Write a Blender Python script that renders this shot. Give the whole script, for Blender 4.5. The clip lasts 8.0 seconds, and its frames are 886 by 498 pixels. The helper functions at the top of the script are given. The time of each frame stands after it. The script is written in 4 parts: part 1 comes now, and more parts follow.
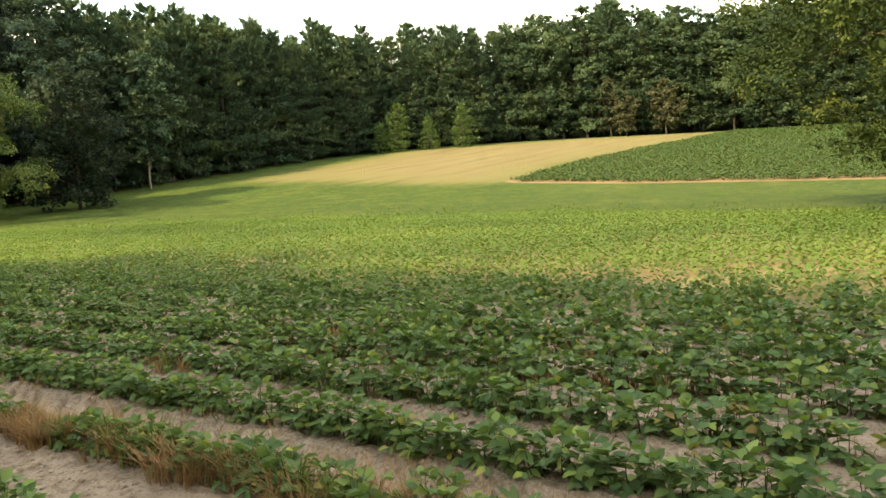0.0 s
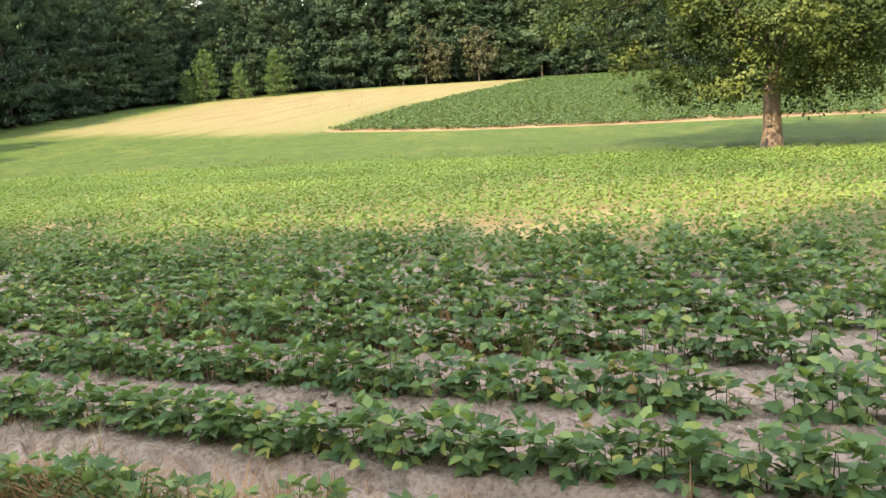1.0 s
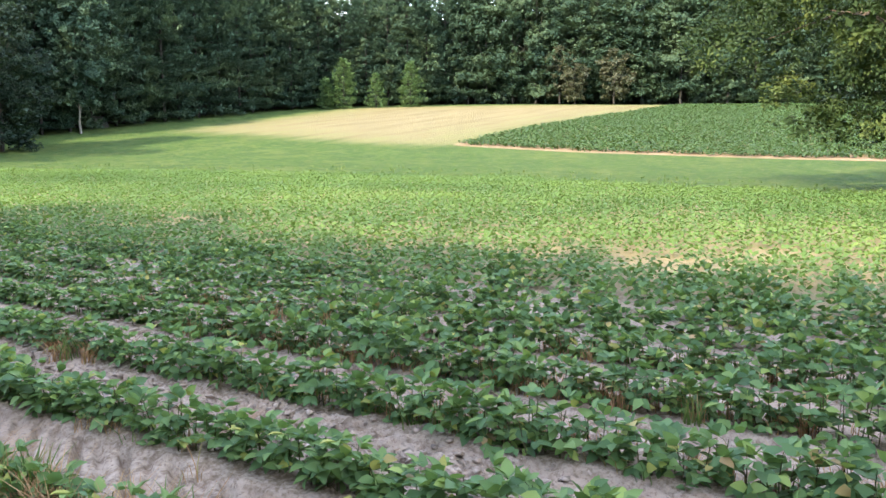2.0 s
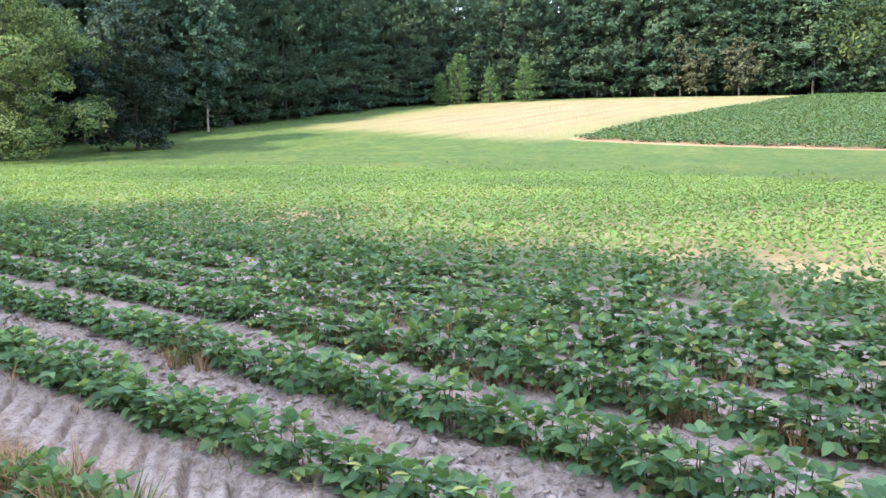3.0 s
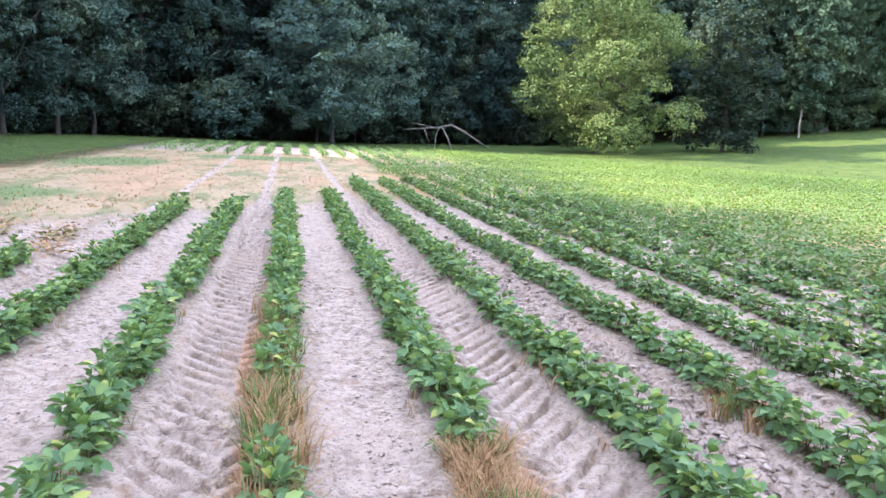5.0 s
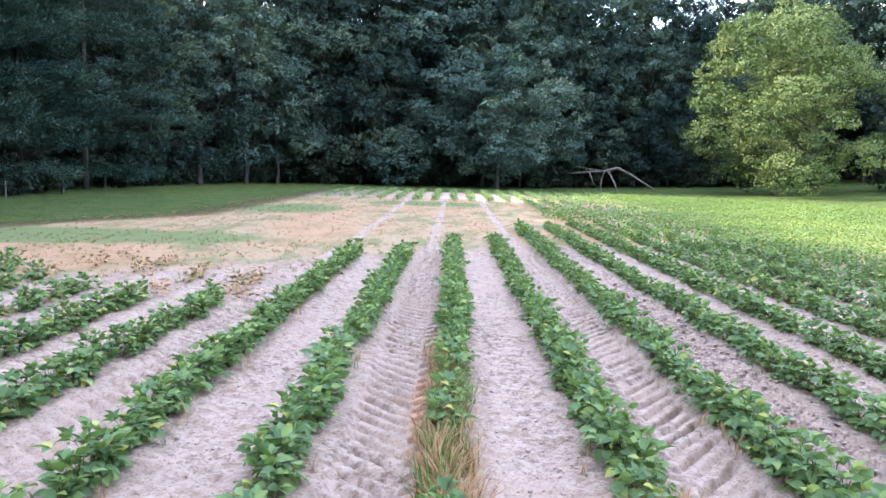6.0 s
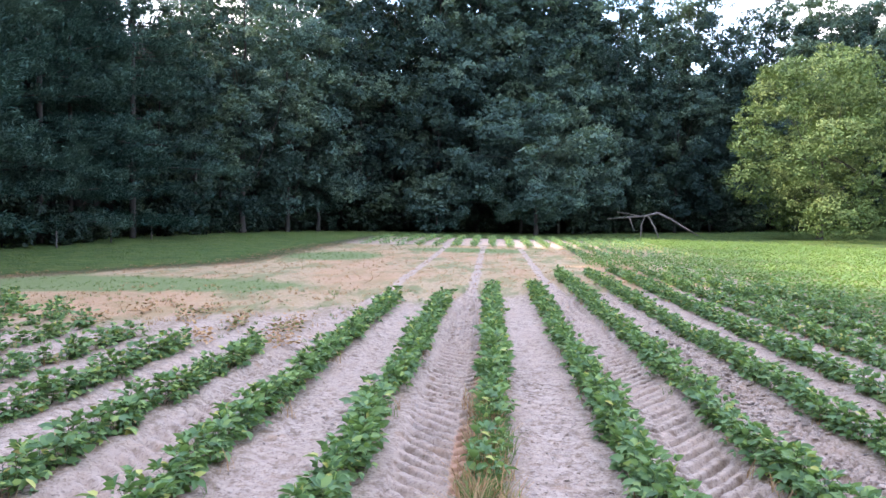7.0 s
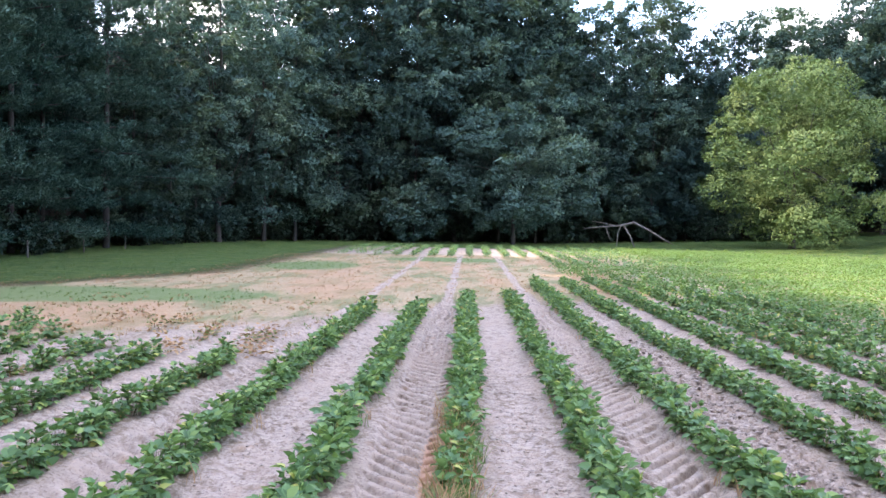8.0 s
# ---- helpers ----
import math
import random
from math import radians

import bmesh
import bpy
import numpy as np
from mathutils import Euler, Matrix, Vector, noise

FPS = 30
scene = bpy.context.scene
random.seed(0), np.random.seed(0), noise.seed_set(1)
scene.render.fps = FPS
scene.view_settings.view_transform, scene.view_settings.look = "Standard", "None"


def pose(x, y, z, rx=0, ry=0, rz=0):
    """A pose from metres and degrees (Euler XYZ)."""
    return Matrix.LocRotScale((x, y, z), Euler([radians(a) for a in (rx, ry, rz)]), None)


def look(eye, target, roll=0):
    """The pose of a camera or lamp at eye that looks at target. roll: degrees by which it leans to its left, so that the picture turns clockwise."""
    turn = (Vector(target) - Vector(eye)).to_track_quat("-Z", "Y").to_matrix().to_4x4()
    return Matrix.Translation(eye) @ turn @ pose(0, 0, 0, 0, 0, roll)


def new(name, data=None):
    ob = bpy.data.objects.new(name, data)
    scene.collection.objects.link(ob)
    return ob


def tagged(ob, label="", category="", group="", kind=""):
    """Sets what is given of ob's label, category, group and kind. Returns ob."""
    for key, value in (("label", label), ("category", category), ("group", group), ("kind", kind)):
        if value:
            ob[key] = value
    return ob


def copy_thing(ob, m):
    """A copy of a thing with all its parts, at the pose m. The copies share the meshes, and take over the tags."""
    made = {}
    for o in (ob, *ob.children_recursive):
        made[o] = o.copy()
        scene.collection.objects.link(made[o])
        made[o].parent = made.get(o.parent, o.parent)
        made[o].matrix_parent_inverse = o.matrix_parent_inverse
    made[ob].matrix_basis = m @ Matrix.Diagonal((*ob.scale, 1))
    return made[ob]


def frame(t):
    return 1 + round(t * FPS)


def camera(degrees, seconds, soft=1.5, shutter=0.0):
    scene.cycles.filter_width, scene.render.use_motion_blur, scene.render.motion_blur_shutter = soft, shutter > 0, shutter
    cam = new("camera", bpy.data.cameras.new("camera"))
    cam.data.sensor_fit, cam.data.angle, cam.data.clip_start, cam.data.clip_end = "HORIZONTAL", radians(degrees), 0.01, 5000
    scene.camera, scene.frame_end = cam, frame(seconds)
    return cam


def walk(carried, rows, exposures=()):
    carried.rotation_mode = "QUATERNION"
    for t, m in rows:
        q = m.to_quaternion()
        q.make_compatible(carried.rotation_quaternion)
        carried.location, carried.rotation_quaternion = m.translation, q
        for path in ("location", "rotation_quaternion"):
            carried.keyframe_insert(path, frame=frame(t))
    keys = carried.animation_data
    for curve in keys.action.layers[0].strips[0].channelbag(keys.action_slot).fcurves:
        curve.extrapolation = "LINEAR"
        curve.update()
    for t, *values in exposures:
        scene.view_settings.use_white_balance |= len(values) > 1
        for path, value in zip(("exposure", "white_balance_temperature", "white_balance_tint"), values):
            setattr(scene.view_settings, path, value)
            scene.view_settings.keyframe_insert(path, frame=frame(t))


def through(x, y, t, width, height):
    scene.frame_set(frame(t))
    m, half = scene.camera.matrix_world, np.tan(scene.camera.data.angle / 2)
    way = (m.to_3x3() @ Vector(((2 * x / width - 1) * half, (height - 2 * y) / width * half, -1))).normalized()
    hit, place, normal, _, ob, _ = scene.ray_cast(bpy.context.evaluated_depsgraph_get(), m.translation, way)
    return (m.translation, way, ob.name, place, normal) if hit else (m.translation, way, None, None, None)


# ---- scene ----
cam = camera(58.7, 8.0, soft=1.5)
PATH = [
    (0, (-1.741, -1.892, 1.54), (-0.104, -0.756, 1.37), -3.2),
    (0.2, (-1.639, -1.788, 1.54), (-0.019, -0.636, 1.32), -4.4),
    (0.5, (-1.486, -1.633, 1.54), (0.25, -0.676, 1.28), -5.8),
    (0.8, (-1.428, -1.524, 1.56), (0.384, -0.737, 1.25), -5.0),
    (1, (-1.389, -1.451, 1.574), (0.441, -0.713, 1.248), -4.2),
    (1.2, (-1.272, -1.366, 1.561), (0.555, -0.615, 1.249), -3.7),
    (1.5, (-1.097, -1.238, 1.542), (0.658, -0.301, 1.337), -0.7),
    (1.7, (-0.971, -1.157, 1.526), (0.754, -0.172, 1.288), -0.2),
    (2.8, (-0.591, -0.585, 1.578), (1.068, 0.483, 1.248), -1.5),
    (3, (-0.447, -0.556, 1.521), (1.099, 0.682, 1.241), -0.9),
    (3.3, (-0.299, -0.457, 1.543), (1.041, 1.009, 1.308), 0.7),
    (3.5, (-0.229, -0.397, 1.554), (1.008, 1.152, 1.287), 0.5),
    (3.8, (-0.182, -0.235, 1.541), (0.93, 1.399, 1.233), 1.3),
    (4, (-0.15, -0.127, 1.532), (0.865, 1.565, 1.203), 2.1),
    (4.2, (-0.123, -0.041, 1.542), (0.775, 1.713, 1.203), 1.9),
    (4.5, (-0.082, 0.087, 1.557), (0.689, 1.894, 1.182), 0.3),
    (4.7, (-0.043, 0.135, 1.56), (0.62, 1.985, 1.187), 0.2),
    (5, (0.016, 0.206, 1.564), (0.407, 2.146, 1.27), 2.5),
    (5.2, (-0.002, 0.212, 1.575), (0.266, 2.177, 1.317), 2.7),
    (6.3, (-0.037, 0.233, 1.615), (-0.124, 2.224, 1.453), 1.1),
    (6.5, (-0.033, 0.22, 1.62), (-0.148, 2.213, 1.494), 1.0),
    (7, (-0.037, 0.212, 1.624), (-0.16, 2.206, 1.54), 1.0),
    (7.5, (-0.019, 0.205, 1.631), (-0.192, 2.196, 1.575), 1.1),
    (8, (0.022, 0.209, 1.622), (-0.046, 2.207, 1.563), 1.0),
]
walk(cam, [(t, look(eye, target, roll)) for t, eye, target, roll in PATH],
     [(0.0, 2.60, 12800, 4), (0.5, 3.12, 12200, 13), (1.0, 3.12, 9100, 12), (1.5, 3.06, 7250, 8), (1.7, 3.1, 7150, 9), (2.8, 3.32, 6650, 14), (3.5, 3.40, 6350, 19), (4.5, 3.62, 6700, 19), (4.9, 3.74, 6800, 19), (5.2, 3.74, 6800, 19), (6.3, 3.64, 6700, 20), (6.6, 3.58, 6700, 20), (7.0, 3.42, 6700, 20), (8.0, 3.42, 6700, 20)])

# ---- light: low afternoon sun over the trees on the row's far side, open sky ----
SUN_EL, SUN_AZ = 33.0, 281.0      # degrees; azimuth clockwise from +y
world = bpy.data.worlds.new("sky")
scene.world = world
world.use_nodes = True
wn, wl = world.node_tree.nodes, world.node_tree.links
sky = wn.new("ShaderNodeTexSky")
sky.sky_type, sky.sun_disc = "NISHITA", False
sky.sun_elevation, sky.sun_rotation = radians(SUN_EL), radians(SUN_AZ)
sky.air_density, sky.dust_density, sky.ozone_density = 1.0, 0.2, 1.6
wbg = wn["Background"]
wbg.inputs["Strength"].default_value = 0.15
wco = wn.new("ShaderNodeTexCoord")
wno = wn.new("ShaderNodeTexNoise")
wno.inputs["Scale"].default_value, wno.inputs["Detail"].default_value = 2.6, 5.0
wra = wn.new("ShaderNodeValToRGB")
wra.color_ramp.elements[0].position, wra.color_ramp.elements[1].position = 0.44, 0.62
wmx = wn.new("ShaderNodeMix")
wmx.data_type = "RGBA"
wmx.inputs["B"].default_value = (3.4, 3.4, 3.4, 1)
wl.new(wco.outputs["Generated"], wno.inputs["Vector"])
wl.new(wno.outputs["Fac"], wra.inputs["Fac"])
wl.new(wra.outputs["Color"], wmx.inputs["Factor"])
wl.new(sky.outputs["Color"], wmx.inputs["A"])
wl.new(wmx.outputs["Result"], wbg.inputs["Color"])
sun = new("sun", bpy.data.lights.new("sun", "SUN"))
sun.data.energy, sun.data.angle, sun.data.color = 1.8, radians(0.6), (1.0, 0.88, 0.68)
sa, se = radians(SUN_AZ), radians(SUN_EL)
sun.matrix_world = look((math.sin(sa) * math.cos(se) * 100, math.cos(sa) * math.cos(se) * 100, math.sin(se) * 100), (0, 0, 0))

# ---- materials ----
rng = np.random.default_rng(7)


def nodes_of(name):
    m = bpy.data.materials.new(name)
    m.use_nodes = True
    n, l = m.node_tree.nodes, m.node_tree.links
    return m, n, l, n["Principled BSDF"]


def mixrgb(n, l, fac, a, b, mode="MIX"):
    x = n.new("ShaderNodeMix")
    x.data_type, x.blend_type = "RGBA", mode
    for sock, v in (("Factor", fac), ("A", a), ("B", b)):
        if isinstance(v, bpy.types.NodeSocket):
            l.new(v, x.inputs[sock])
        else:
            x.inputs[sock].default_value = v if sock == "Factor" else (*v, 1)
    return x.outputs["Result"]


def math_node(n, l, op, a, b=0.0, clamp=False):
    x = n.new("ShaderNodeMath")
    x.operation, x.use_clamp = op, clamp
    for i, v in enumerate((a, b)):
        if isinstance(v, bpy.types.NodeSocket):
            l.new(v, x.inputs[i])
        else:
            x.inputs[i].default_value = v
    return x.outputs[0]


def noise_node(n, l, scale, detail=4.0, rough=0.55, vec=None):
    x = n.new("ShaderNodeTexNoise")
    x.inputs["Scale"].default_value, x.inputs["Detail"].default_value, x.inputs["Roughness"].default_value = scale, detail, rough
    if vec is not None:
        l.new(vec, x.inputs["Vector"])
    return x.outputs["Fac"]


def ramp(n, l, fac, stops):
    x = n.new("ShaderNodeValToRGB")
    e = x.color_ramp.elements
    while len(e) < len(stops):
        e.new(0.5)
    for el, (p, c) in zip(e, stops):
        el.position, el.color = p, (*c, 1)
    l.new(fac, x.inputs["Fac"])
    return x.outputs["Color"]


def smooth_map(n, l, v, lo, hi):
    x = n.new("ShaderNodeMapRange")
    x.interpolation_type = "SMOOTHSTEP"
    x.inputs["From Min"].default_value, x.inputs["From Max"].default_value = lo, hi
    l.new(v, x.inputs["Value"])
    return x.outputs["Result"]


def leaf_material(name, stops, rough=0.5, through=0.3, per="island", glow=(0.25, 0.4, 0.05), patch=0.0, gloss=0.3, dim=0.68):
    """Leaves: colour by leaf, a glossy face and light that comes through."""
    m, n, l, p = nodes_of(name)
    stops = [(q, tuple(v * dim for v in col)) for q, col in stops]
    if per == "island":
        g = n.new("ShaderNodeNewGeometry").outputs["Random Per Island"]
    else:
        g = n.new("ShaderNodeObjectInfo").outputs["Random"]
    if patch:
        geo = n.new("ShaderNodeNewGeometry")
        big = noise_node(n, l, patch, 3.0, 0.6, geo.outputs["Position"])
        big = smooth_map(n, l, big, 0.3, 0.7)
        g = math_node(n, l, "ADD", math_node(n, l, "MULTIPLY", g, 0.22), math_node(n, l, "MULTIPLY", big, 0.78))
    col = ramp(n, l, g, stops)
    l.new(col, p.inputs["Base Color"])
    p.inputs["Roughness"].default_value = rough
    p.inputs["Specular IOR Level"].default_value = gloss
    t = n.new("ShaderNodeBsdfTranslucent")
    l.new(mixrgb(n, l, 0.5, col, glow), t.inputs["Color"])
    mx = n.new("ShaderNodeMixShader")
    mx.inputs[0].default_value = through
    l.new(p.outputs[0], mx.inputs[1])
    l.new(t.outputs[0], mx.inputs[2])
    l.new(mx.outputs[0], n["Material Output"].inputs["Surface"])
    return m


def bark_material(name, a, b, scale=6.0):
    m, n, l, p = nodes_of(name)
    tc = n.new("ShaderNodeTexCoord")
    mp = n.new("ShaderNodeMapping")
    mp.inputs["Scale"].default_value = (1, 1, 0.18)
    l.new(tc.outputs["Object"], mp.inputs["Vector"])
    f = noise_node(n, l, scale, 6.0, 0.65, mp.outputs["Vector"])
    l.new(ramp(n, l, f, [(0.3, a), (0.7, b)]), p.inputs["Base Color"])
    p.inputs["Roughness"].default_value = 0.9
    bp = n.new("ShaderNodeBump")
    bp.inputs["Strength"].default_value, bp.inputs["Distance"].default_value = 0.8, 0.04
    l.new(f, bp.inputs["Height"])
    l.new(bp.outputs[0], p.inputs["Normal"])
    return m


M_SOY = leaf_material("soy_leaf", [(0.0, (0.056, 0.115, 0.054)), (0.5, (0.095, 0.176, 0.074)), (0.85, (0.156, 0.246, 0.086)), (0.95, (0.24, 0.32, 0.090)), (0.983, (0.36, 0.34, 0.10)), (1.0, (0.29, 0.19, 0.10))], 0.5, 0.28, gloss=0.18, dim=1.08)
M_SOY_FAR = leaf_material("soy_leaf_far", [(0.0, (0.058, 0.122, 0.040)), (0.4, (0.100, 0.188, 0.056)), (0.75, (0.145, 0.242, 0.068)), (1.0, (0.195, 0.275, 0.080))], 0.55, 0.27, patch=0.12, gloss=0.18, dim=0.74)
M_SOY_UP = leaf_material("soy_leaf_upper", [(0.0, (0.040, 0.085, 0.035)), (0.6, (0.060, 0.115, 0.048)), (1.0, (0.09, 0.150, 0.060))], 0.55, 0.2, gloss=0.15, dim=0.72)
M_STEM = leaf_material("soy_stem", [(0.0, (0.09, 0.12, 0.04)), (1.0, (0.16, 0.13, 0.07))], 0.7, 0.05)
M_DRY = leaf_material("dry_grass", [(0.0, (0.33, 0.18, 0.09)), (0.5, (0.52, 0.30, 0.155)), (0.85, (0.58, 0.39, 0.21)), (1.0, (0.26, 0.26, 0.08))], 0.7, 0.2, glow=(0.5, 0.3, 0.1))
M_GRASS = leaf_material("green_grass", [(0.0, (0.06, 0.13, 0.03)), (0.6, (0.11, 0.19, 0.045)), (1.0, (0.24, 0.26, 0.09))], 0.6, 0.25)
M_PINE = leaf_material("pine_needles", [(0.0, (0.022, 0.046, 0.036)), (0.5, (0.040, 0.073, 0.052)), (1.0, (0.085, 0.125, 0.068))], 0.7, 0.12, glow=(0.12, 0.2, 0.04), gloss=0.12, patch=0.25, dim=1.22)
# second needle colour for near pines, bluer to carry the wood's shade
M_PINE_SHADE_BLUE = leaf_material("shade_blued_pine_needles", [(0.0, (0.022, 0.053, 0.048)), (0.5, (0.038, 0.080, 0.070)), (1.0, (0.075, 0.125, 0.095))], 0.7, 0.10, glow=(0.10, 0.2, 0.08), gloss=0.05, patch=0.25, dim=1.0)
M_SAPLING = leaf_material("young_pine_needles", [(0.0, (0.045, 0.10, 0.042)), (1.0, (0.10, 0.17, 0.065))], 0.55, 0.15, dim=0.95)
# the blue of skylit shade is mixed into this leaf colour
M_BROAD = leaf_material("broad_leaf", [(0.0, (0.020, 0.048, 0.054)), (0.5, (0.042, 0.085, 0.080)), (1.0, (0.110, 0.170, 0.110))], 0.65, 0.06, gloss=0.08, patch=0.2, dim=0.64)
M_BROAD_FAR = leaf_material("far_broad_leaf", [(0.0, (0.022, 0.047, 0.034)), (0.5, (0.040, 0.076, 0.050)), (1.0, (0.080, 0.125, 0.070))], 0.65, 0.08, gloss=0.12, patch=0.2, dim=0.8)
# grey-green leaf, with the shade's blue in its colour too
M_SILVER = leaf_material("shade_blued_pale_leaf", [(0.0, (0.040, 0.084, 0.084)), (0.6, (0.078, 0.145, 0.130)), (1.0, (0.165, 0.240, 0.165))], 0.65, 0.08, gloss=0.08, patch=0.25, dim=0.64)
# wide tone noise paints sunlit clumps and dim gaps into the crown
M_OAK = leaf_material("shade_tree_leaf", [(0.0, (0.022, 0.043, 0.017)), (0.5, (0.042, 0.074, 0.026)), (1.0, (0.135, 0.175, 0.052))], 0.6, 0.06, gloss=0.12, patch=0.4, dim=0.68)
M_YOUNG = leaf_material("yellow_green_leaf", [(0.0, (0.05, 0.092, 0.034)), (0.5, (0.088, 0.142, 0.050)), (1.0, (0.17, 0.22, 0.085))], 0.6, 0.07, gloss=0.12, patch=0.4, dim=0.74)
# leaf colour darkened to stand for shade at the wood's foot
M_SHADED_LEAF = leaf_material("shade_darkened_leaf", [(0.0, (0.014, 0.032, 0.026)), (0.6, (0.026, 0.050, 0.038)), (1.0, (0.055, 0.085, 0.052))], 0.6, 0.05, gloss=0.15, patch=0.4, dim=0.8)
M_RUST = leaf_material("browning_leaf", [(0.0, (0.045, 0.062, 0.035)), (1.0, (0.09, 0.088, 0.052))], 0.6, 0.1)
# bark taken well below its own tone, to hold the wood's shade
M_BARK = bark_material("shade_darkened_bark", (0.014, 0.013, 0.012), (0.036, 0.032, 0.029))
M_BARK_PALE = bark_material("pale_bark", (0.14, 0.12, 0.105), (0.28, 0.25, 0.225))
M_OAKBARK = bark_material("furrowed_bark", (0.06, 0.046, 0.037), (0.17, 0.13, 0.105), 9.0)
# near-black filler colour: the shade inside the wood is put in here
M_WOOD_SHADE = bark_material("wood_shade", (0.018, 0.016, 0.015), (0.045, 0.04, 0.035))
M_DEAD = bark_material("weathered_wood", (0.05, 0.045, 0.041), (0.125, 0.112, 0.105), 5.0)


def ground_material():
    """One sheet: bare sand with crust, litter and dry weeds, mown grass, stubble."""
    m, n, l, p = nodes_of("field_ground")
    geo = n.new("ShaderNodeNewGeometry")
    pos = geo.outputs["Position"]

    def attr(name):
        a = n.new("ShaderNodeAttribute")
        a.attribute_name = name
        return a.outputs["Fac"]
    n1, n2, n3 = noise_node(n, l, 0.7, 5, 0.6, pos), noise_node(n, l, 11.0, 7, 0.7, pos), noise_node(n, l, 42.0, 5, 0.65, pos)
    # sand: pale crust, damp-looking patches, dark crumbs
    sand = ramp(n, l, n2, [(0.36, (0.135, 0.094, 0.070)), (0.44, (0.245, 0.187, 0.151)), (0.50, (0.325, 0.257, 0.213)), (0.62, (0.392, 0.318, 0.268))])
    sand = mixrgb(n, l, smooth_map(n, l, n1, 0.4, 0.7), sand, (0.333, 0.256, 0.210), "MIX")
    sand = mixrgb(n, l, math_node(n, l, "MULTIPLY", smooth_map(n, l, n3, 0.53, 0.64), 0.8), sand, (0.180, 0.130, 0.104))
    rust = smooth_map(n, l, noise_node(n, l, 2.3, 4, 0.6, pos), 0.60, 0.72)
    sand = mixrgb(n, l, math_node(n, l, "MULTIPLY", rust, 0.6), sand, (0.286, 0.184, 0.122))
    red = smooth_map(n, l, math_node(n, l, "ADD", attr("red_soil"), math_node(n, l, "MULTIPLY", math_node(n, l, "SUBTRACT", n2, 0.5), 1.6)), 0.35, 0.8)
    sand = mixrgb(n, l, math_node(n, l, "MULTIPLY", red, 0.7), sand, (0.40, 0.205, 0.125))
    # litter below the rows
    lit = math_node(n, l, "MULTIPLY", attr("rowbed"), smooth_map(n, l, n3, 0.35, 0.6))
    sand = mixrgb(n, l, math_node(n, l, "MULTIPLY", lit, 0.7), sand, (0.136, 0.102, 0.061))
    old = smooth_map(n, l, math_node(n, l, "ADD", attr("leaf_litter"), math_node(n, l, "MULTIPLY", math_node(n, l, "SUBTRACT", n2, 0.5), 1.2)), 0.2, 0.8)
    sand = mixrgb(n, l, math_node(n, l, "MULTIPLY", old, 0.75), sand, (0.185, 0.155, 0.070))
    # dry weeds
    str_map = n.new("ShaderNodeMapping")
    str_map.inputs["Scale"].default_value = (1.0, 0.35, 1.0)
    l.new(pos, str_map.inputs["Vector"])
    w1 = noise_node(n, l, 1.1, 5, 0.65, str_map.outputs["Vector"])
    w2 = noise_node(n, l, 14.0, 5, 0.7, pos)
    weed = ramp(n, l, w2, [(0.3, (0.190, 0.143, 0.075)), (0.55, (0.313, 0.231, 0.136)), (0.75, (0.374, 0.292, 0.190))])
    weed = mixrgb(n, l, math_node(n, l, "MULTIPLY", smooth_map(n, l, w1, 0.46, 0.58), 0.8), weed, (0.102, 0.129, 0.044))
    orange = smooth_map(n, l, noise_node(n, l, 0.35, 3, 0.5, str_map.outputs["Vector"]), 0.45, 0.60)
    weed = mixrgb(n, l, math_node(n, l, "MULTIPLY", orange, 0.55), weed, (0.36, 0.20, 0.115))
    weed = mixrgb(n, l, smooth_map(n, l, math_node(n, l, "ADD", attr("green_weeds"), math_node(n, l, "MULTIPLY", math_node(n, l, "SUBTRACT", w2, 0.5), 1.2)), 0.4, 0.9), weed, (0.090, 0.138, 0.042))
    fac = smooth_map(n, l, math_node(n, l, "ADD", math_node(n, l, "SUBTRACT", attr("dry"), math_node(n, l, "MULTIPLY", attr("track"), 2.6)), math_node(n, l, "MULTIPLY", math_node(n, l, "SUBTRACT", w1, 0.5), 3.0)), -0.4, 0.8)
    col = mixrgb(n, l, math_node(n, l, "MULTIPLY", fac, 0.85), sand, weed)
    # mown grass
    g1, g2 = noise_node(n, l, 0.16, 5, 0.6, pos), noise_node(n, l, 6.0, 5, 0.7, pos)
    grass = ramp(n, l, g2, [(0.25, (0.030, 0.066, 0.014)), (0.5, (0.054, 0.102, 0.024)), (0.8, (0.100, 0.138, 0.040))])
    grass = mixrgb(n, l, math_node(n, l, "MULTIPLY", smooth_map(n, l, g1, 0.45, 0.7), 0.6), grass, (0.109, 0.138, 0.042))
    g3, g4 = noise_node(n, l, 0.55, 6, 0.7, pos), noise_node(n, l, 1.9, 5, 0.7, pos)
    grass = mixrgb(n, l, math_node(n, l, "MULTIPLY", smooth_map(n, l, g3, 0.45, 0.57), 0.8), grass, (0.040, 0.082, 0.022))
    grass = mixrgb(n, l, math_node(n, l, "MULTIPLY", smooth_map(n, l, g4, 0.50, 0.62), 0.7), grass, (0.120, 0.142, 0.044))
    gf = smooth_map(n, l, math_node(n, l, "ADD", attr("grass"), math_node(n, l, "MULTIPLY", math_node(n, l, "SUBTRACT", w2, 0.5), 3.2)), -0.7, 0.9)
    col = mixrgb(n, l, gf, col, grass)
    # pale stubble on the hill
    st = n.new("ShaderNodeMapping")
    st.inputs["Rotation"].default_value = (0, 0, radians(-8))
    st.inputs["Scale"].default_value = (0.12, 1.0, 1.0)
    l.new(pos, st.inputs["Vector"])
    s1 = noise_node(n, l, 0.6, 5, 0.65, st.outputs["Vector"])
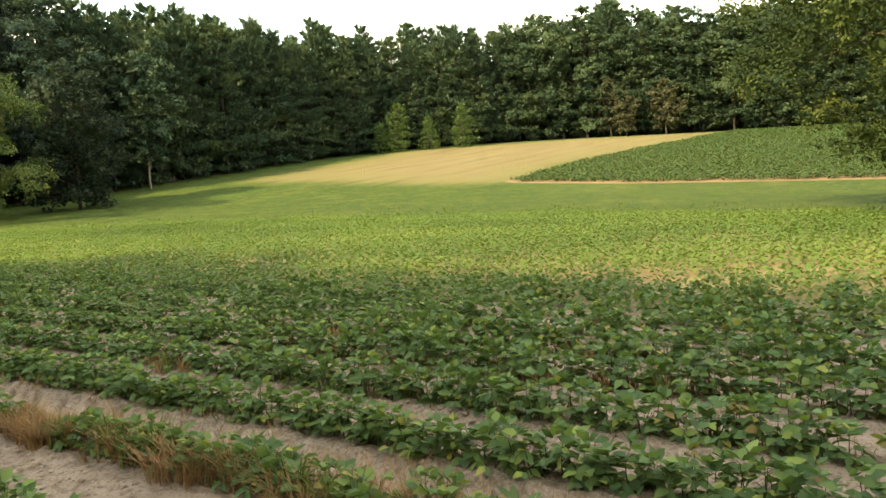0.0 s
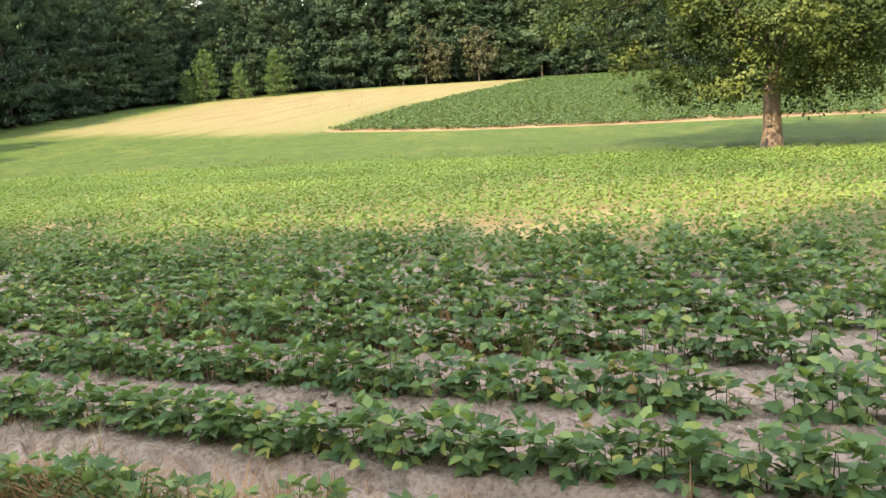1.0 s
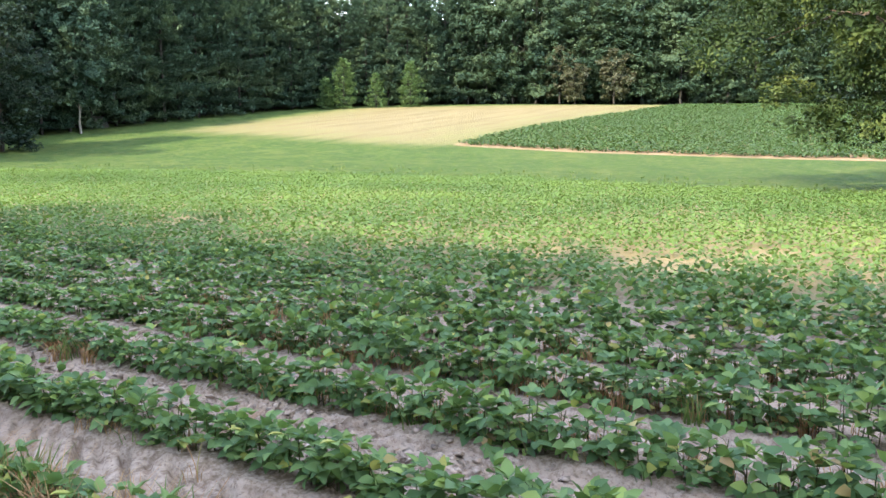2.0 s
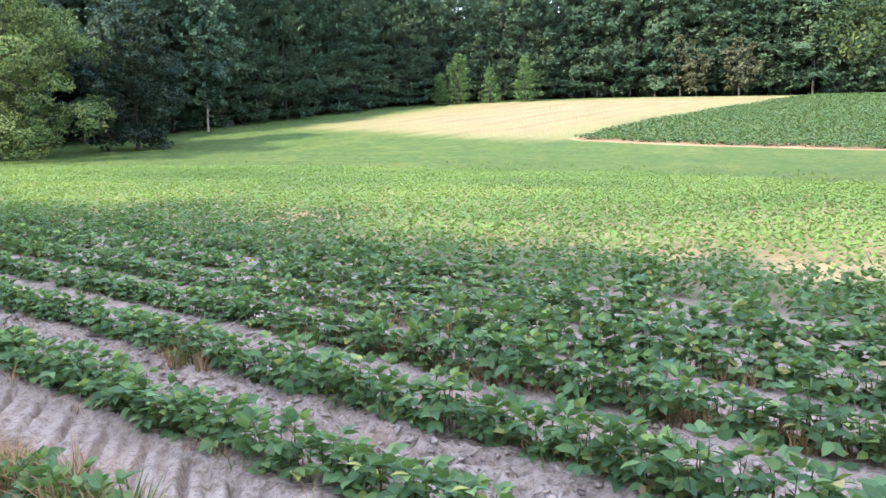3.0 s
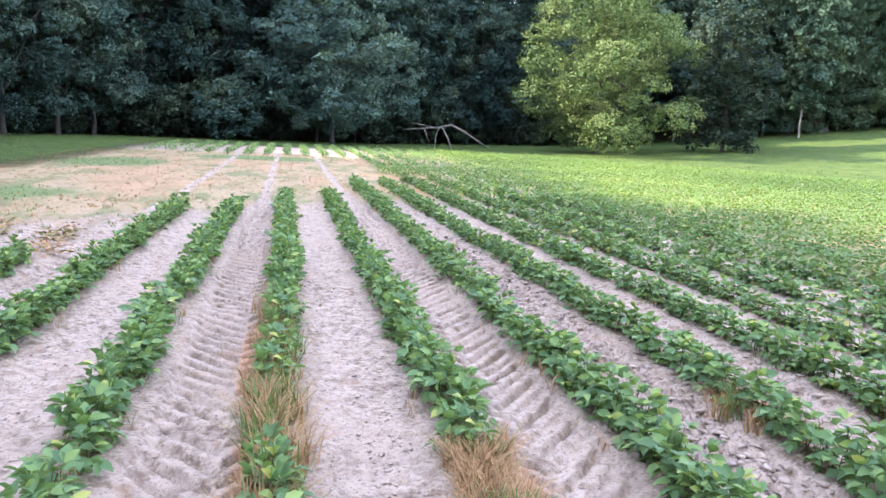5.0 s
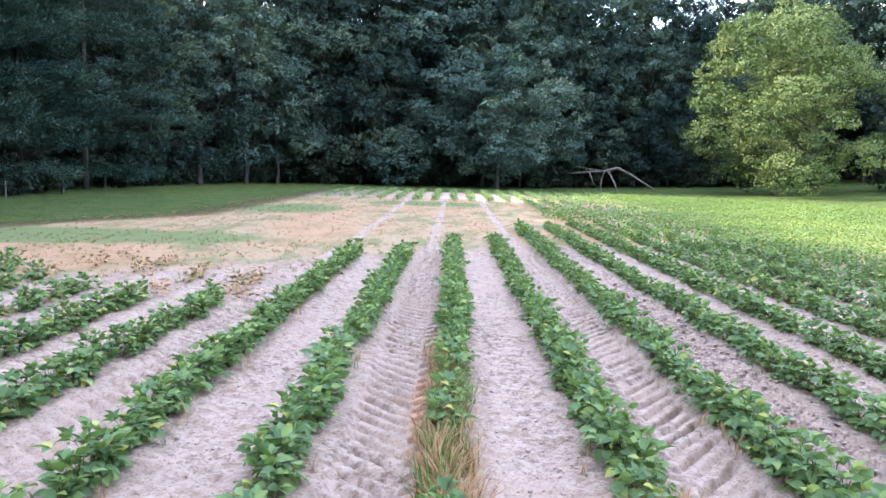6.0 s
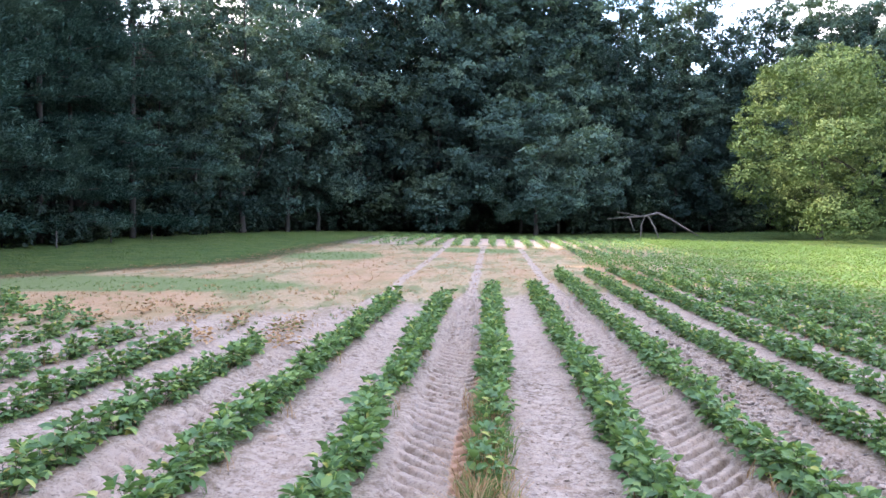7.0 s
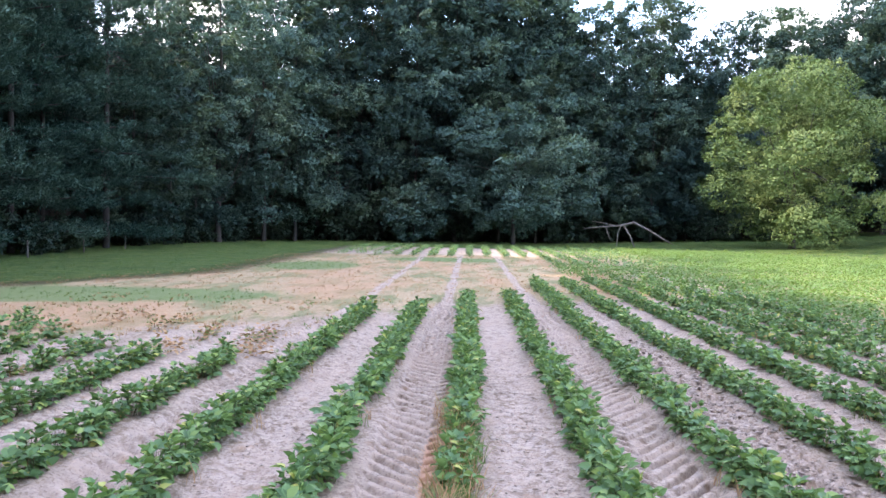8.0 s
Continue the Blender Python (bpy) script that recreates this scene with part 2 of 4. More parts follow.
    stub = ramp(n, l, s1, [(0.3, (0.160, 0.134, 0.070)), (0.5, (0.208, 0.176, 0.100)), (0.75, (0.250, 0.216, 0.135))])
    sgreen = smooth_map(n, l, math_node(n, l, "ADD", math_node(n, l, "MULTIPLY", attr("straw"), -0.019), math_node(n, l, "MULTIPLY", s1, 0.9)), 0.2, 0.62)
    stub = mixrgb(n, l, math_node(n, l, "MULTIPLY", sgreen, 0.65), stub, (0.150, 0.170, 0.058))
    sf = smooth_map(n, l, math_node(n, l, "ADD", attr("straw"), math_node(n, l, "MULTIPLY", math_node(n, l, "SUBTRACT", s1, 0.5), 9.0)), -4.0, 3.0)
    col = mixrgb(n, l, sf, col, stub)
    # bare soil round the upper crop
    ua = attr("upper")
    col = mixrgb(n, l, smooth_map(n, l, math_node(n, l, "ADD", ua, math_node(n, l, "MULTIPLY", math_node(n, l, "SUBTRACT", w2, 0.5), 1.2)), -1.0, -0.3), col, (0.286, 0.204, 0.129))
    l.new(col, p.inputs["Base Color"])
    p.inputs["Roughness"].default_value = 0.95
    p.inputs["Specular IOR Level"].default_value = 0.15
    hgt = math_node(n, l, "ADD", math_node(n, l, "MULTIPLY", n2, 0.7), math_node(n, l, "MULTIPLY", n3, 0.35))
    turf = math_node(n, l, "ADD", math_node(n, l, "MULTIPLY", g2, 7.0), math_node(n, l, "MULTIPLY", g4, 9.0))
    hgt = math_node(n, l, "ADD", hgt, math_node(n, l, "MULTIPLY", gf, turf))
    b = n.new("ShaderNodeBump")
    b.inputs["Strength"].default_value, b.inputs["Distance"].default_value = 1.0, 0.03
    l.new(hgt, b.inputs["Height"])
    l.new(b.outputs[0], p.inputs["Normal"])
    return m


def clod_material():
    m, n, l, p = nodes_of("dry_clod")
    geo = n.new("ShaderNodeNewGeometry")
    f = noise_node(n, l, 22.0, 5, 0.6, geo.outputs["Position"])
    c = ramp(n, l, f, [(0.3, (0.25, 0.190, 0.155)), (0.7, (0.38, 0.303, 0.255))])
    c = mixrgb(n, l, smooth_map(n, l, geo.outputs["Random Per Island"], 0.95, 0.97), c, (0.109, 0.082, 0.068))
    l.new(c, p.inputs["Base Color"])
    p.inputs["Roughness"].default_value = 0.95
    b = n.new("ShaderNodeBump")
    b.inputs["Strength"].default_value, b.inputs["Distance"].default_value = 0.6, 0.01
    l.new(f, b.inputs["Height"])
    l.new(b.outputs[0], p.inputs["Normal"])
    return m


M_GROUND, M_CLOD = ground_material(), clod_material()

# ---- the lie of the land ----
ROW = 0.91                       # row spacing
FIELD = [(-13, -40), (27, -40), (29, -5), (31, 6), (33.2, 15), (32, 25), (28, 33), (24, 38.5), (19, 43), (12, 47.5), (6, 50), (-7.5, 51.5), (-8, 41), (-8.3, 25), (-11.7, 18), (-13, 5)]
STRAW = [(57, 64), (70, 66.5), (81, 68.5), (98, 71), (104, 63), (116, 50), (124, 34), (121, 29.5), (72.3, 33.7), (57.5, 32.6), (55.5, 38), (56.5, 52)]
UPPER = [(57.5, 31.8), (72.5, 33.2), (121, 29), (129, 12), (129, -40), (65, -40), (60.5, -4), (58.4, 6), (57, 21)]


def soft(v, k):
    return k * np.logaddexp(0, np.asarray(v, float) / k)


def step(a, b, v):
    v = np.clip((np.asarray(v, float) - a) / (b - a), 0, 1)
    return v * v * (3 - 2 * v)


def land(x, y):
    """Height of the ground: a near-level field that dips to the right, and a hill behind it."""
    x, y = np.asarray(x, float), np.asarray(y, float)
    xb = soft(x, 2) - soft(x - 40, 4)
    z = -0.010 * xb - 0.0003 * xb * (30 - np.clip(y, -40, 80)) + 0.25 * step(20, 60, y)
    s = x + 0.35 * (np.clip(y, -30, 120) - 20)
    return z + 0.09 * (soft(s - 45, 6) - soft(s - 132, 8))


def lz(x, y):
    return float(land(x, y))


def inside(poly, x, y):
    """Signed distance to a polygon, positive inside."""
    x, y = np.asarray(x, float), np.asarray(y, float)
    best, odd = np.full(x.shape, 1e9), np.zeros(x.shape, bool)
    for (ax, ay), (bx, by) in zip(poly, poly[1:] + poly[:1]):
        t = np.clip(((x - ax) * (bx - ax) + (y - ay) * (by - ay)) / ((bx - ax) ** 2 + (by - ay) ** 2), 0, 1)
        best = np.minimum(best, np.hypot(x - ax - t * (bx - ax), y - ay - t * (by - ay)))
        if ay != by:
            odd ^= ((ay > y) != (by > y)) & (x < (bx - ax) * (y - ay) / (by - ay) + ax)
    return np.where(odd, best, -best)


def value_noise(x, y, scale, seed=0):
    """Smooth lattice noise in 0..1."""
    t = np.random.default_rng(seed).random((64, 64))
    u, v = x * scale, y * scale
    i, j = np.floor(u).astype(int), np.floor(v).astype(int)
    f, g = u - i, v - j
    f, g = f * f * (3 - 2 * f), g * g * (3 - 2 * g)
    a, b = t[i % 64, j % 64], t[(i + 1) % 64, j % 64]
    c, d = t[i % 64, (j + 1) % 64], t[(i + 1) % 64, (j + 1) % 64]
    return (a * (1 - f) + b * f) * (1 - g) + (c * (1 - f) + d * f) * g


# wheel tracks: middle, depth, pitch of the lugs, their slant on either side of the vee, its line, from, to
TRACKS = ((1.365, 1.35, 0.19, 1.3, -1.25, -0.06, -0.22, 0.29), (-0.38, 1.5, 0.20, 1.0, -1.1, 0.10, -0.25, 0.27), (-2.27, 0.7, 0.2, 1.1, -1.1, 0.0, -0.22, 0.22), (3.19, 0.4, 0.2, 1.0, -1.0, 0.0, -0.2, 0.2))


def plates(x, y, cell, seed):
    """Dried crust: each plate's own height in 0..1, and how far a point lies from the crack round it."""
    u, v = x / cell, y / cell
    i, j = np.floor(u).astype(int), np.floor(v).astype(int)
    t = np.random.default_rng(seed).random((3, 64, 64))
    first, second, high = np.full(u.shape, 9.0), np.full(u.shape, 9.0), np.zeros(u.shape)
    for a in (-1, 0, 1):
        for b in (-1, 0, 1):
            p, q = (i + a) % 64, (j + b) % 64
            d = np.hypot(i + a + t[0, p, q] - u, j + b + t[1, p, q] - v)
            high = np.where(d < first, t[2, p, q], high)
            second = np.where(d < first, first, np.minimum(second, d))
            first = np.minimum(first, d)
    return high, second - first


def relief(x, y):
    """Small shape of the tilled soil: row beds, wheel tracks with lug marks, crust."""
    u = x / ROW
    bed = np.cos(2 * np.pi * u) * 0.5 + 0.5
    near = step(-16, -12, y) * (1 - step(44, 52, y)) * step(-14, -10, x) * (1 - step(26, 30, x))
    z = 0.035 * bed * near
    z = z + near * (0.020 * (value_noise(x, y, 3.0, 1) - 0.5) + 0.026 * (value_noise(x, y, 9.0, 2) - 0.5) + 0.020 * (value_noise(x, y, 24.0, 3) - 0.5) + 0.014 * (value_noise(x, y, 47.0, 13) - 0.5))
    for mid, deep, pitch, left, right, vee, lo, hi in TRACKS:
        dx = x - mid + 0.03 * (value_noise(x, y, 1.3, 8) - 0.5)
        w = step(lo - 0.05, lo + 0.03, dx) * (1 - step(hi - 0.03, hi + 0.05, dx)) * (1 - step(17, 21, y))
        warp = 0.07 * (value_noise(x, y, 2.2, 4) - 0.5) + 0.04 * (value_noise(x, y, 8.0, 14) - 0.5)
        side = dx - vee
        ph = (y + np.where(side > 0, side * right, side * left + 0.3 * pitch) + warp) / pitch
        t, odd = ph - np.floor(ph), np.floor(ph) % 2
        groove = step(0.0, 0.14, t) * (1 - step(0.34, 0.6, t)) * (1 - 0.55 * odd * (side > 0) * (pitch < 0.2))
        worn = 0.4 + 0.85 * value_noise(x, y, 1.6, 5)
        z = z * (1 - 0.5 * w) - deep * w * worn * (0.015 + 0.070 * groove * step(0.0, 0.035, np.abs(side)))
    rough = ((1 - step(0.2, 0.36, np.abs(x - 2.5 * ROW))) + 0.5 * (1 - step(0.2, 0.34, np.abs(x - 3.5 * ROW)))) * near
    big, edge = plates(x + 0.05 * value_noise(x, y, 7.0, 6), y + 0.05 * value_noise(x, y, 7.0, 26), 0.105, 16)
    small, brim = plates(x, y, 0.052, 17)
    crust = 0.034 * (big - 0.5) + 0.020 * (small - 0.5) - 0.042 * (1 - step(0.02, 0.16, edge)) - 0.014 * (1 - step(0.02, 0.2, brim)) + 0.014 * value_noise(x, y, 31.0, 6)
    z = z + rough * crust * (0.55 + 0.9 * value_noise(x, y, 1.1, 36))
    return z * (1 - step(15, 24, np.hypot(x - 0.5, y - 4)))


def spread(lo, hi, fine_lo, fine_hi, fine, grow):
    """Coordinates that are fine in the middle and grow outwards."""
    mid = list(np.arange(fine_lo, fine_hi, fine))
    a, d = [mid[0]], fine
    while a[-1] > lo:
        d = min(d * grow, 2.6 if abs(a[-1]) < 150 else 16)
        a.append(a[-1] - d)
    b, d = [mid[-1]], fine
    while b[-1] < hi:
        d = min(d * grow, 2.6 if abs(b[-1]) < 150 else 16)
        b.append(b[-1] + d)
    return np.array(a[:0:-1] + mid + b[1:])


# ---- mesh makers ----
def link(name, verts, faces, mat, parent=None, label="", smooth=False):
    """One mesh object from arrays; faces: one array of equal rows or a list of them."""
    me = bpy.data.meshes.new(name)
    verts = np.asarray(verts, np.float32).reshape(-1, 3)
    groups = [np.asarray(f, np.int32) for f in (faces if isinstance(faces, list) else [faces]) if len(f)]
    idx = np.concatenate([g.ravel() for g in groups])
    sizes = np.concatenate([np.full(len(g), g.shape[1], np.int32) for g in groups])
    me.vertices.add(len(verts))
    me.vertices.foreach_set("co", verts.ravel())
    me.loops.add(len(idx))
    me.loops.foreach_set("vertex_index", idx)
    me.polygons.add(len(sizes))
    me.polygons.foreach_set("loop_start", np.concatenate([[0], np.cumsum(sizes)[:-1]]).astype(np.int32))
    me.polygons.foreach_set("loop_total", sizes)
    if smooth:
        me.polygons.foreach_set("use_smooth", np.ones(len(sizes), bool))
    me.update(calc_edges=True)
    me.materials.append(mat)
    ob = new(name, me)
    if parent is not None:
        ob.parent = parent
    if label:
        tagged(ob, label)
    return ob


def unit(v):
    return v / np.maximum(np.linalg.norm(v, axis=-1, keepdims=True), 1e-9)


LEAF = np.array([(0, 0, 0), (0.12, -0.20, 0.05), (0.36, -0.43, 0.10), (0.68, -0.31, 0.07), (0.91, -0.09, -0.06), (1, 0, -0.12), (0.91, 0.09, -0.06), (0.68, 0.31, 0.07), (0.36, 0.43, 0.10), (0.12, 0.20, 0.05), (0.38, 0, -0.02), (0.74, 0, -0.04)])
LEAF_Q = np.array([(0, 10, 2, 1), (10, 11, 3, 2), (11, 5, 4, 3), (0, 9, 8, 10), (10, 8, 7, 11), (11, 7, 6, 5)])
HEXA = np.array([(0, 0, 0), (0.3, -0.44, 0.05), (0.70, -0.29, 0.03), (1, 0, -0.10), (0.70, 0.29, 0.03), (0.3, 0.44, 0.05)])
DIA = np.array([(0, 0, 0), (0.45, -0.42, 0.06), (1, 0, -0.06), (0.45, 0.42, 0.06)])


def leaves(base, axis, up, length, width, full=False):
    """Leaf blades: at base, along axis, facing up. Returns verts and face arrays."""
    axis = unit(axis)
    sidev = unit(np.cross(up, axis))
    nrm = np.cross(axis, sidev)
    t = {True: LEAF, False: DIA, 6: HEXA}[full]
    L, W = np.asarray(length)[:, None, None], np.asarray(width)[:, None, None]
    v = base[:, None, :] + t[None, :, :1] * axis[:, None, :] * L + t[None, :, 1:2] * sidev[:, None, :] * W + t[None, :, 2:] * nrm[:, None, :] * L
    o = (np.arange(len(base)) * len(t))[:, None, None]
    if full == 6:
        return v.reshape(-1, 3), [(np.arange(6)[None, None] + o).reshape(-1, 6)]
    if full:
        return v.reshape(-1, 3), [(LEAF_Q[None] + o).reshape(-1, 4)]
    return v.reshape(-1, 3), [(np.array([[(0, 1, 2, 3)]]) + o).reshape(-1, 4)]


def tube(path, radii, sides=6):
    """A tapered tube along a path."""
    path, radii = np.asarray(path, float), np.asarray(radii, float)
    d = unit(np.gradient(path, axis=0))
    ref = np.where(np.abs(d[:, 2:]) > 0.9, np.array([[1.0, 0, 0]]), np.array([[0, 0, 1.0]]))
    a = unit(np.cross(d, ref))
    b = np.cross(d, a)
    th = np.arange(sides) * 2 * np.pi / sides
    ring = path[:, None] + radii[:, None, None] * (np.cos(th)[None, :, None] * a[:, None] + np.sin(th)[None, :, None] * b[:, None])
    n = len(path)
    i, j = np.meshgrid(np.arange(n - 1), np.arange(sides), indexing="ij")
    q = np.stack([i * sides + j, i * sides + (j + 1) % sides, (i + 1) * sides + (j + 1) % sides, (i + 1) * sides + j], -1).reshape(-1, 4)
    return ring.reshape(-1, 3), q


def merge(pieces):
    """Joins (verts, [face arrays]) pieces."""
    vs, fs, o = [], {}, 0
    for v, f in pieces:
        for g in (f if isinstance(f, list) else [f]):
            g = np.asarray(g)
            if len(g):
                fs.setdefault(g.shape[1], []).append(g + o)
        vs.append(v)
        o += len(v)
    return np.concatenate(vs), [np.concatenate(g) for g in fs.values()]


def placed(v, x, y, z, turn=0.0, scale=(1, 1, 1)):
    c, s = math.cos(turn), math.sin(turn)
    w = v * np.asarray(scale)
    return np.stack([w[:, 0] * c - w[:, 1] * s + x, w[:, 0] * s + w[:, 1] * c + y, w[:, 2] + z], -1)


# ---- ground ----
# finer where the wheels ran
gx = spread(-420, 460, -3.3, 4.3, 0.042, 1.08)
for g, d in ((-0.38, 0.0155), (1.365, 0.0155), (2.275, 0.0155)):
    gx = np.concatenate([gx[np.abs(gx - g) > 0.32], g + np.arange(-0.31, 0.315, d)])
gx = np.sort(gx)
gy = spread(-420, 460, 2.0, 9.0, 0.0155, 1.03)
GX, GY = np.meshgrid(gx, gy, indexing="ij")
X, Y = GX.ravel(), GY.ravel()
nx, ny = len(gx), len(gy)
I, J = np.meshgrid(np.arange(nx - 1), np.arange(ny - 1), indexing="ij")
quads = np.stack([I * ny + J, (I + 1) * ny + J, (I + 1) * ny + J + 1, I * ny + J + 1], -1).reshape(-1, 4)
ground = link("ground", np.stack([X, Y, land(X, Y) + relief(X, Y)], -1), quads, M_GROUND, smooth=True)
tagged(ground, "pale sandy soil with wheel tracks, dry weeds, mown grass and stubble", "ground", kind="structure")
GREEN_WEEDS = ((-6.4, 17.2, 2.4, 1.6), (-9.5, 17.0, 2.0, 2.0), (-1.0, 36.0, 3.0, 2.0), (-6.0, 30.0, 2.0, 3.0))
RED_SOIL = ((-0.22, 5.6, 0.075, 0.9, 1.3), (-0.15, 3.7, 0.09, 0.6, 1.0), (-0.13, 7.9, 0.08, 1.0, 1.0), (1.12, 3.4, 0.12, 0.5, 1.0), (2.98, 4.5, 0.14, 0.5, 1.0), (3.85, 3.6, 0.14, 0.7, 1.0), (3.0, 2.3, 0.12, 0.4, 1.0), (4.7, 5.0, 0.15, 0.9, 1.0), (-4.2, 13.8, 3.2, 3.2, 0.5))
inner = inside(FIELD, X, Y)
for key, val in (("grass", np.clip(-inner, -6, 6)), ("straw", np.clip(inside(STRAW, X, Y), -12, 30)), ("upper", np.clip(inside(UPPER, X, Y), -8, 8)),
                 ("track", sum(np.clip(1.3 - np.abs(X - g * ROW) * 5.5, 0, 1) for g in (-2.5, -0.5, 1.5)) * (Y < 40)),
                 ("rowbed", np.clip(1.15 - np.abs(X / ROW - np.round(X / ROW)) * 4.2, 0, 1) * (Y > -14) * (Y < 50)),
                 ("green_weeds", sum(1.5 * np.exp(-(((X - q[0]) / q[2]) ** 2 + ((Y - q[1]) / q[3]) ** 2)) for q in GREEN_WEEDS)),
                 ("red_soil", sum(q[4] * np.exp(-(((X - q[0]) / q[2]) ** 2 + ((Y - q[1]) / q[3]) ** 2)) for q in RED_SOIL)),
                 ("leaf_litter", step(5.0, 9.5, X) * (inner > 0)),
                 ("dry", np.clip(np.minimum(np.minimum(Y - 15.8 - np.clip(X, -9, 3) * 0.9, 41 - Y) * 0.6, (5.5 - X + (Y - 20) * 0.1) * 0.5), -4, 2))):
    a = ground.data.attributes.new(key, "FLOAT", "POINT")
    a.data.foreach_set("value", val.astype(np.float32))


# ---- soybean plants ----
def soy_clump(seed, blade=True, length=0.30, height=0.30, width=0.25):
    """Some stems of soybean close together: (stem verts, faces), (leaf verts, faces)."""
    r = np.random.default_rng(seed)
    stems, bases, axes, ups, sizes = [], [], [], [], []
    for k in range(5):
        y0, x0 = (k + r.uniform(0.1, 0.9)) / 5 * length - length / 2, r.normal(0, 0.025)
        h = height * r.uniform(0.75, 1.08)
        lean = r.normal(0, 0.10, 2)
        top = np.array([x0 + lean[0] * h * 2, y0 + lean[1] * h, h])
        p0 = np.array([x0, y0, -0.02])
        stems.append(tube([p0, (p0 + top) / 2 + r.normal(0, 0.008, 3), top], [0.0045, 0.0035, 0.002], 3))
        for q in range(8):
            f = 0.06 + 0.94 * ((q + r.uniform(0, 1)) / 8) ** 1.1
            a = r.uniform(0, 2 * np.pi)
            o = p0 + (top - p0) * f
            reach = width * 0.42 * r.uniform(0.3, 1.0) * (1.2 - 0.4 * f)
            e = o + np.array([math.cos(a) * reach, math.sin(a) * reach * 0.8, r.uniform(0.01, 0.06)])
            if q % 3 == 0:
                stems.append(tube([o, (o + e) / 2 + (0, 0, 0.012), e], [0.002, 0.0017, 0.0013], 3))
            out = np.array([math.cos(a), math.sin(a), r.uniform(-0.7, 0.35) + 2.2 * max(0.0, f - 0.55)])
            up = unit(np.array([r.normal(0, 0.5), r.normal(0, 0.5), 1.0]) + (0.85 - 1.0 * max(0.0, f - 0.5)) * np.array([math.cos(a), math.sin(a), 0]))
            s = r.uniform(0.066, 0.106)
            for w in (-1.15, 0.0, 1.15):
                ca, sn = math.cos(w), math.sin(w)
                ax = np.array([out[0] * ca - out[1] * sn, out[0] * sn + out[1] * ca, out[2] + (0 if w else 0.1)])
                bases.append(e)
                axes.append(ax)
                ups.append(up + r.normal(0, 0.18, 3))
                sizes.append(s * (1.0 if w == 0 else 0.88))
    sizes = np.array(sizes)
    return merge(stems), leaves(np.array(bases), np.array(axes), np.array(ups), sizes, sizes * r.uniform(0.66, 0.78), blade)


def soy_tuft(seed, n=66, length=0.46, height=0.30, width=0.94, leaf=0.072):
    """A plainer clump for the field farther off."""
    r = np.random.default_rng(seed)
    p = np.stack([r.normal(0, width * 0.27, n), r.uniform(-length / 2, length / 2, n), height * r.uniform(0.2, 1.0, n)], -1)
    ax = np.stack([r.normal(0, 1, n), r.normal(0, 1, n), r.normal(-0.15, 0.3, n)], -1)
    up = np.stack([r.normal(0, 0.5, n) + p[:, 0], r.normal(0, 0.5, n), np.ones(n)], -1)
    s = leaf * r.uniform(0.7, 1.3, n)
    return leaves(p, ax, up, s, s * 0.95)


ROW_END = {-9: 13.2, -8: 12.6, -7: 11.6, -6: 10.4, -5: 10.0, -4: 9.2, -3: 9.2, -2: 14.7, -1: 15.2, 0: 16.8, 1: 18.3, 2: 22.4, 3: 23.5}


# places where the stand is thin: middle, half width and depth
THIN = ((9.8, 1.2, 0.9, 1.7), (11.4, 0.6, 0.8, 1.0), (12.8, 1.6, 1.2, 0.7), (10.7, 11.5, 0.8, 0.6), (12.0, 11.1, 0.7, 0.5), (18.0, 3.5, 1.2, 1.0))


def row_fill(i, y):
    """How much of the crop stands at row i and y: 0 bare, 1 full."""
    x = i * ROW
    if not inside(FIELD, np.array([x]), np.array([y]))[0] > 0.2:
        return 0.0
    end = ROW_END.get(i, 60.0)
    if i < -9 or y < -16:
        return 0.0
    if i <= -3 and y < -8:
        return 0.0
    f = 1.0
    if y > end:
        if -7 <= i <= 3 and 38.3 < y < 50.5:
            f = 0.8
        else:
            return 0.0
    if i <= -5:
        f *= 0.85 if i == -5 else 0.72
    if 3 < i < 9 and 24 < y < 40:
        f *= 0.8
    return f


clumps = [soy_clump(100 + k, height=0.22 + 0.015 * (k % 4)) for k in range(8)]
mid_clumps = [soy_clump(100 + k, 6, height=0.22 + 0.015 * (k % 4)) for k in range(8)]
near_list, mid_list, far_list = [], [], []
prng = np.random.default_rng(21)
for i in range(-9, 38):
    x = i * ROW
    y = -16.0
    while y < 52:
        dense = 0.23 if (-9 <= i <= 9 and y < 20) else 0.29
        y += dense * prng.uniform(0.8, 1.2)
        f = row_fill(i, y)
        patchy = float(value_noise(np.array([x]), np.array([y]), 0.45, 9)[0])
        bare = 0.62 * max(math.exp(-((x - q[0]) / q[2]) ** 2 - ((y - q[1]) / q[3]) ** 2) for q in THIN)
        if 3 <= i <= 12 and y < 3.0 and patchy > 0.72:
            bare = 0.12
        if i == 1 and 2.95 < y < 3.75:
            bare = 0.75
        if i == 0 and 2.3 < y < 6.8:
            bare = 0.42
        if prng.random() > f or prng.random() < bare + 0.03:
            continue
        big = 0.85 + 0.25 * patchy + (0.05 if i >= 4 else 0.0)
        item = (x + prng.normal(0, 0.025), y, prng.uniform(-0.3, 0.3) + (math.pi if prng.random() < 0.5 else 0), big * prng.uniform(0.88, 1.12), int(prng.integers(0, 8)))
        low = item[:3] + (item[3] * (0.9 if i < 3 else 0.84 if y > 3.5 else 0.98), item[4])
        edge = prng.normal(0, 1.0)
        if -2 <= i <= 4 and 1.0 <= y <= 10.5 and len(near_list) < 300:
            near_list.append(low)
        elif i >= -9 and ((i + edge <= 8 and -4 < y < 21) or (i + edge <= 6 and y < 25)):
            mid_list.append(low)
        else:
            far_list.append(item)

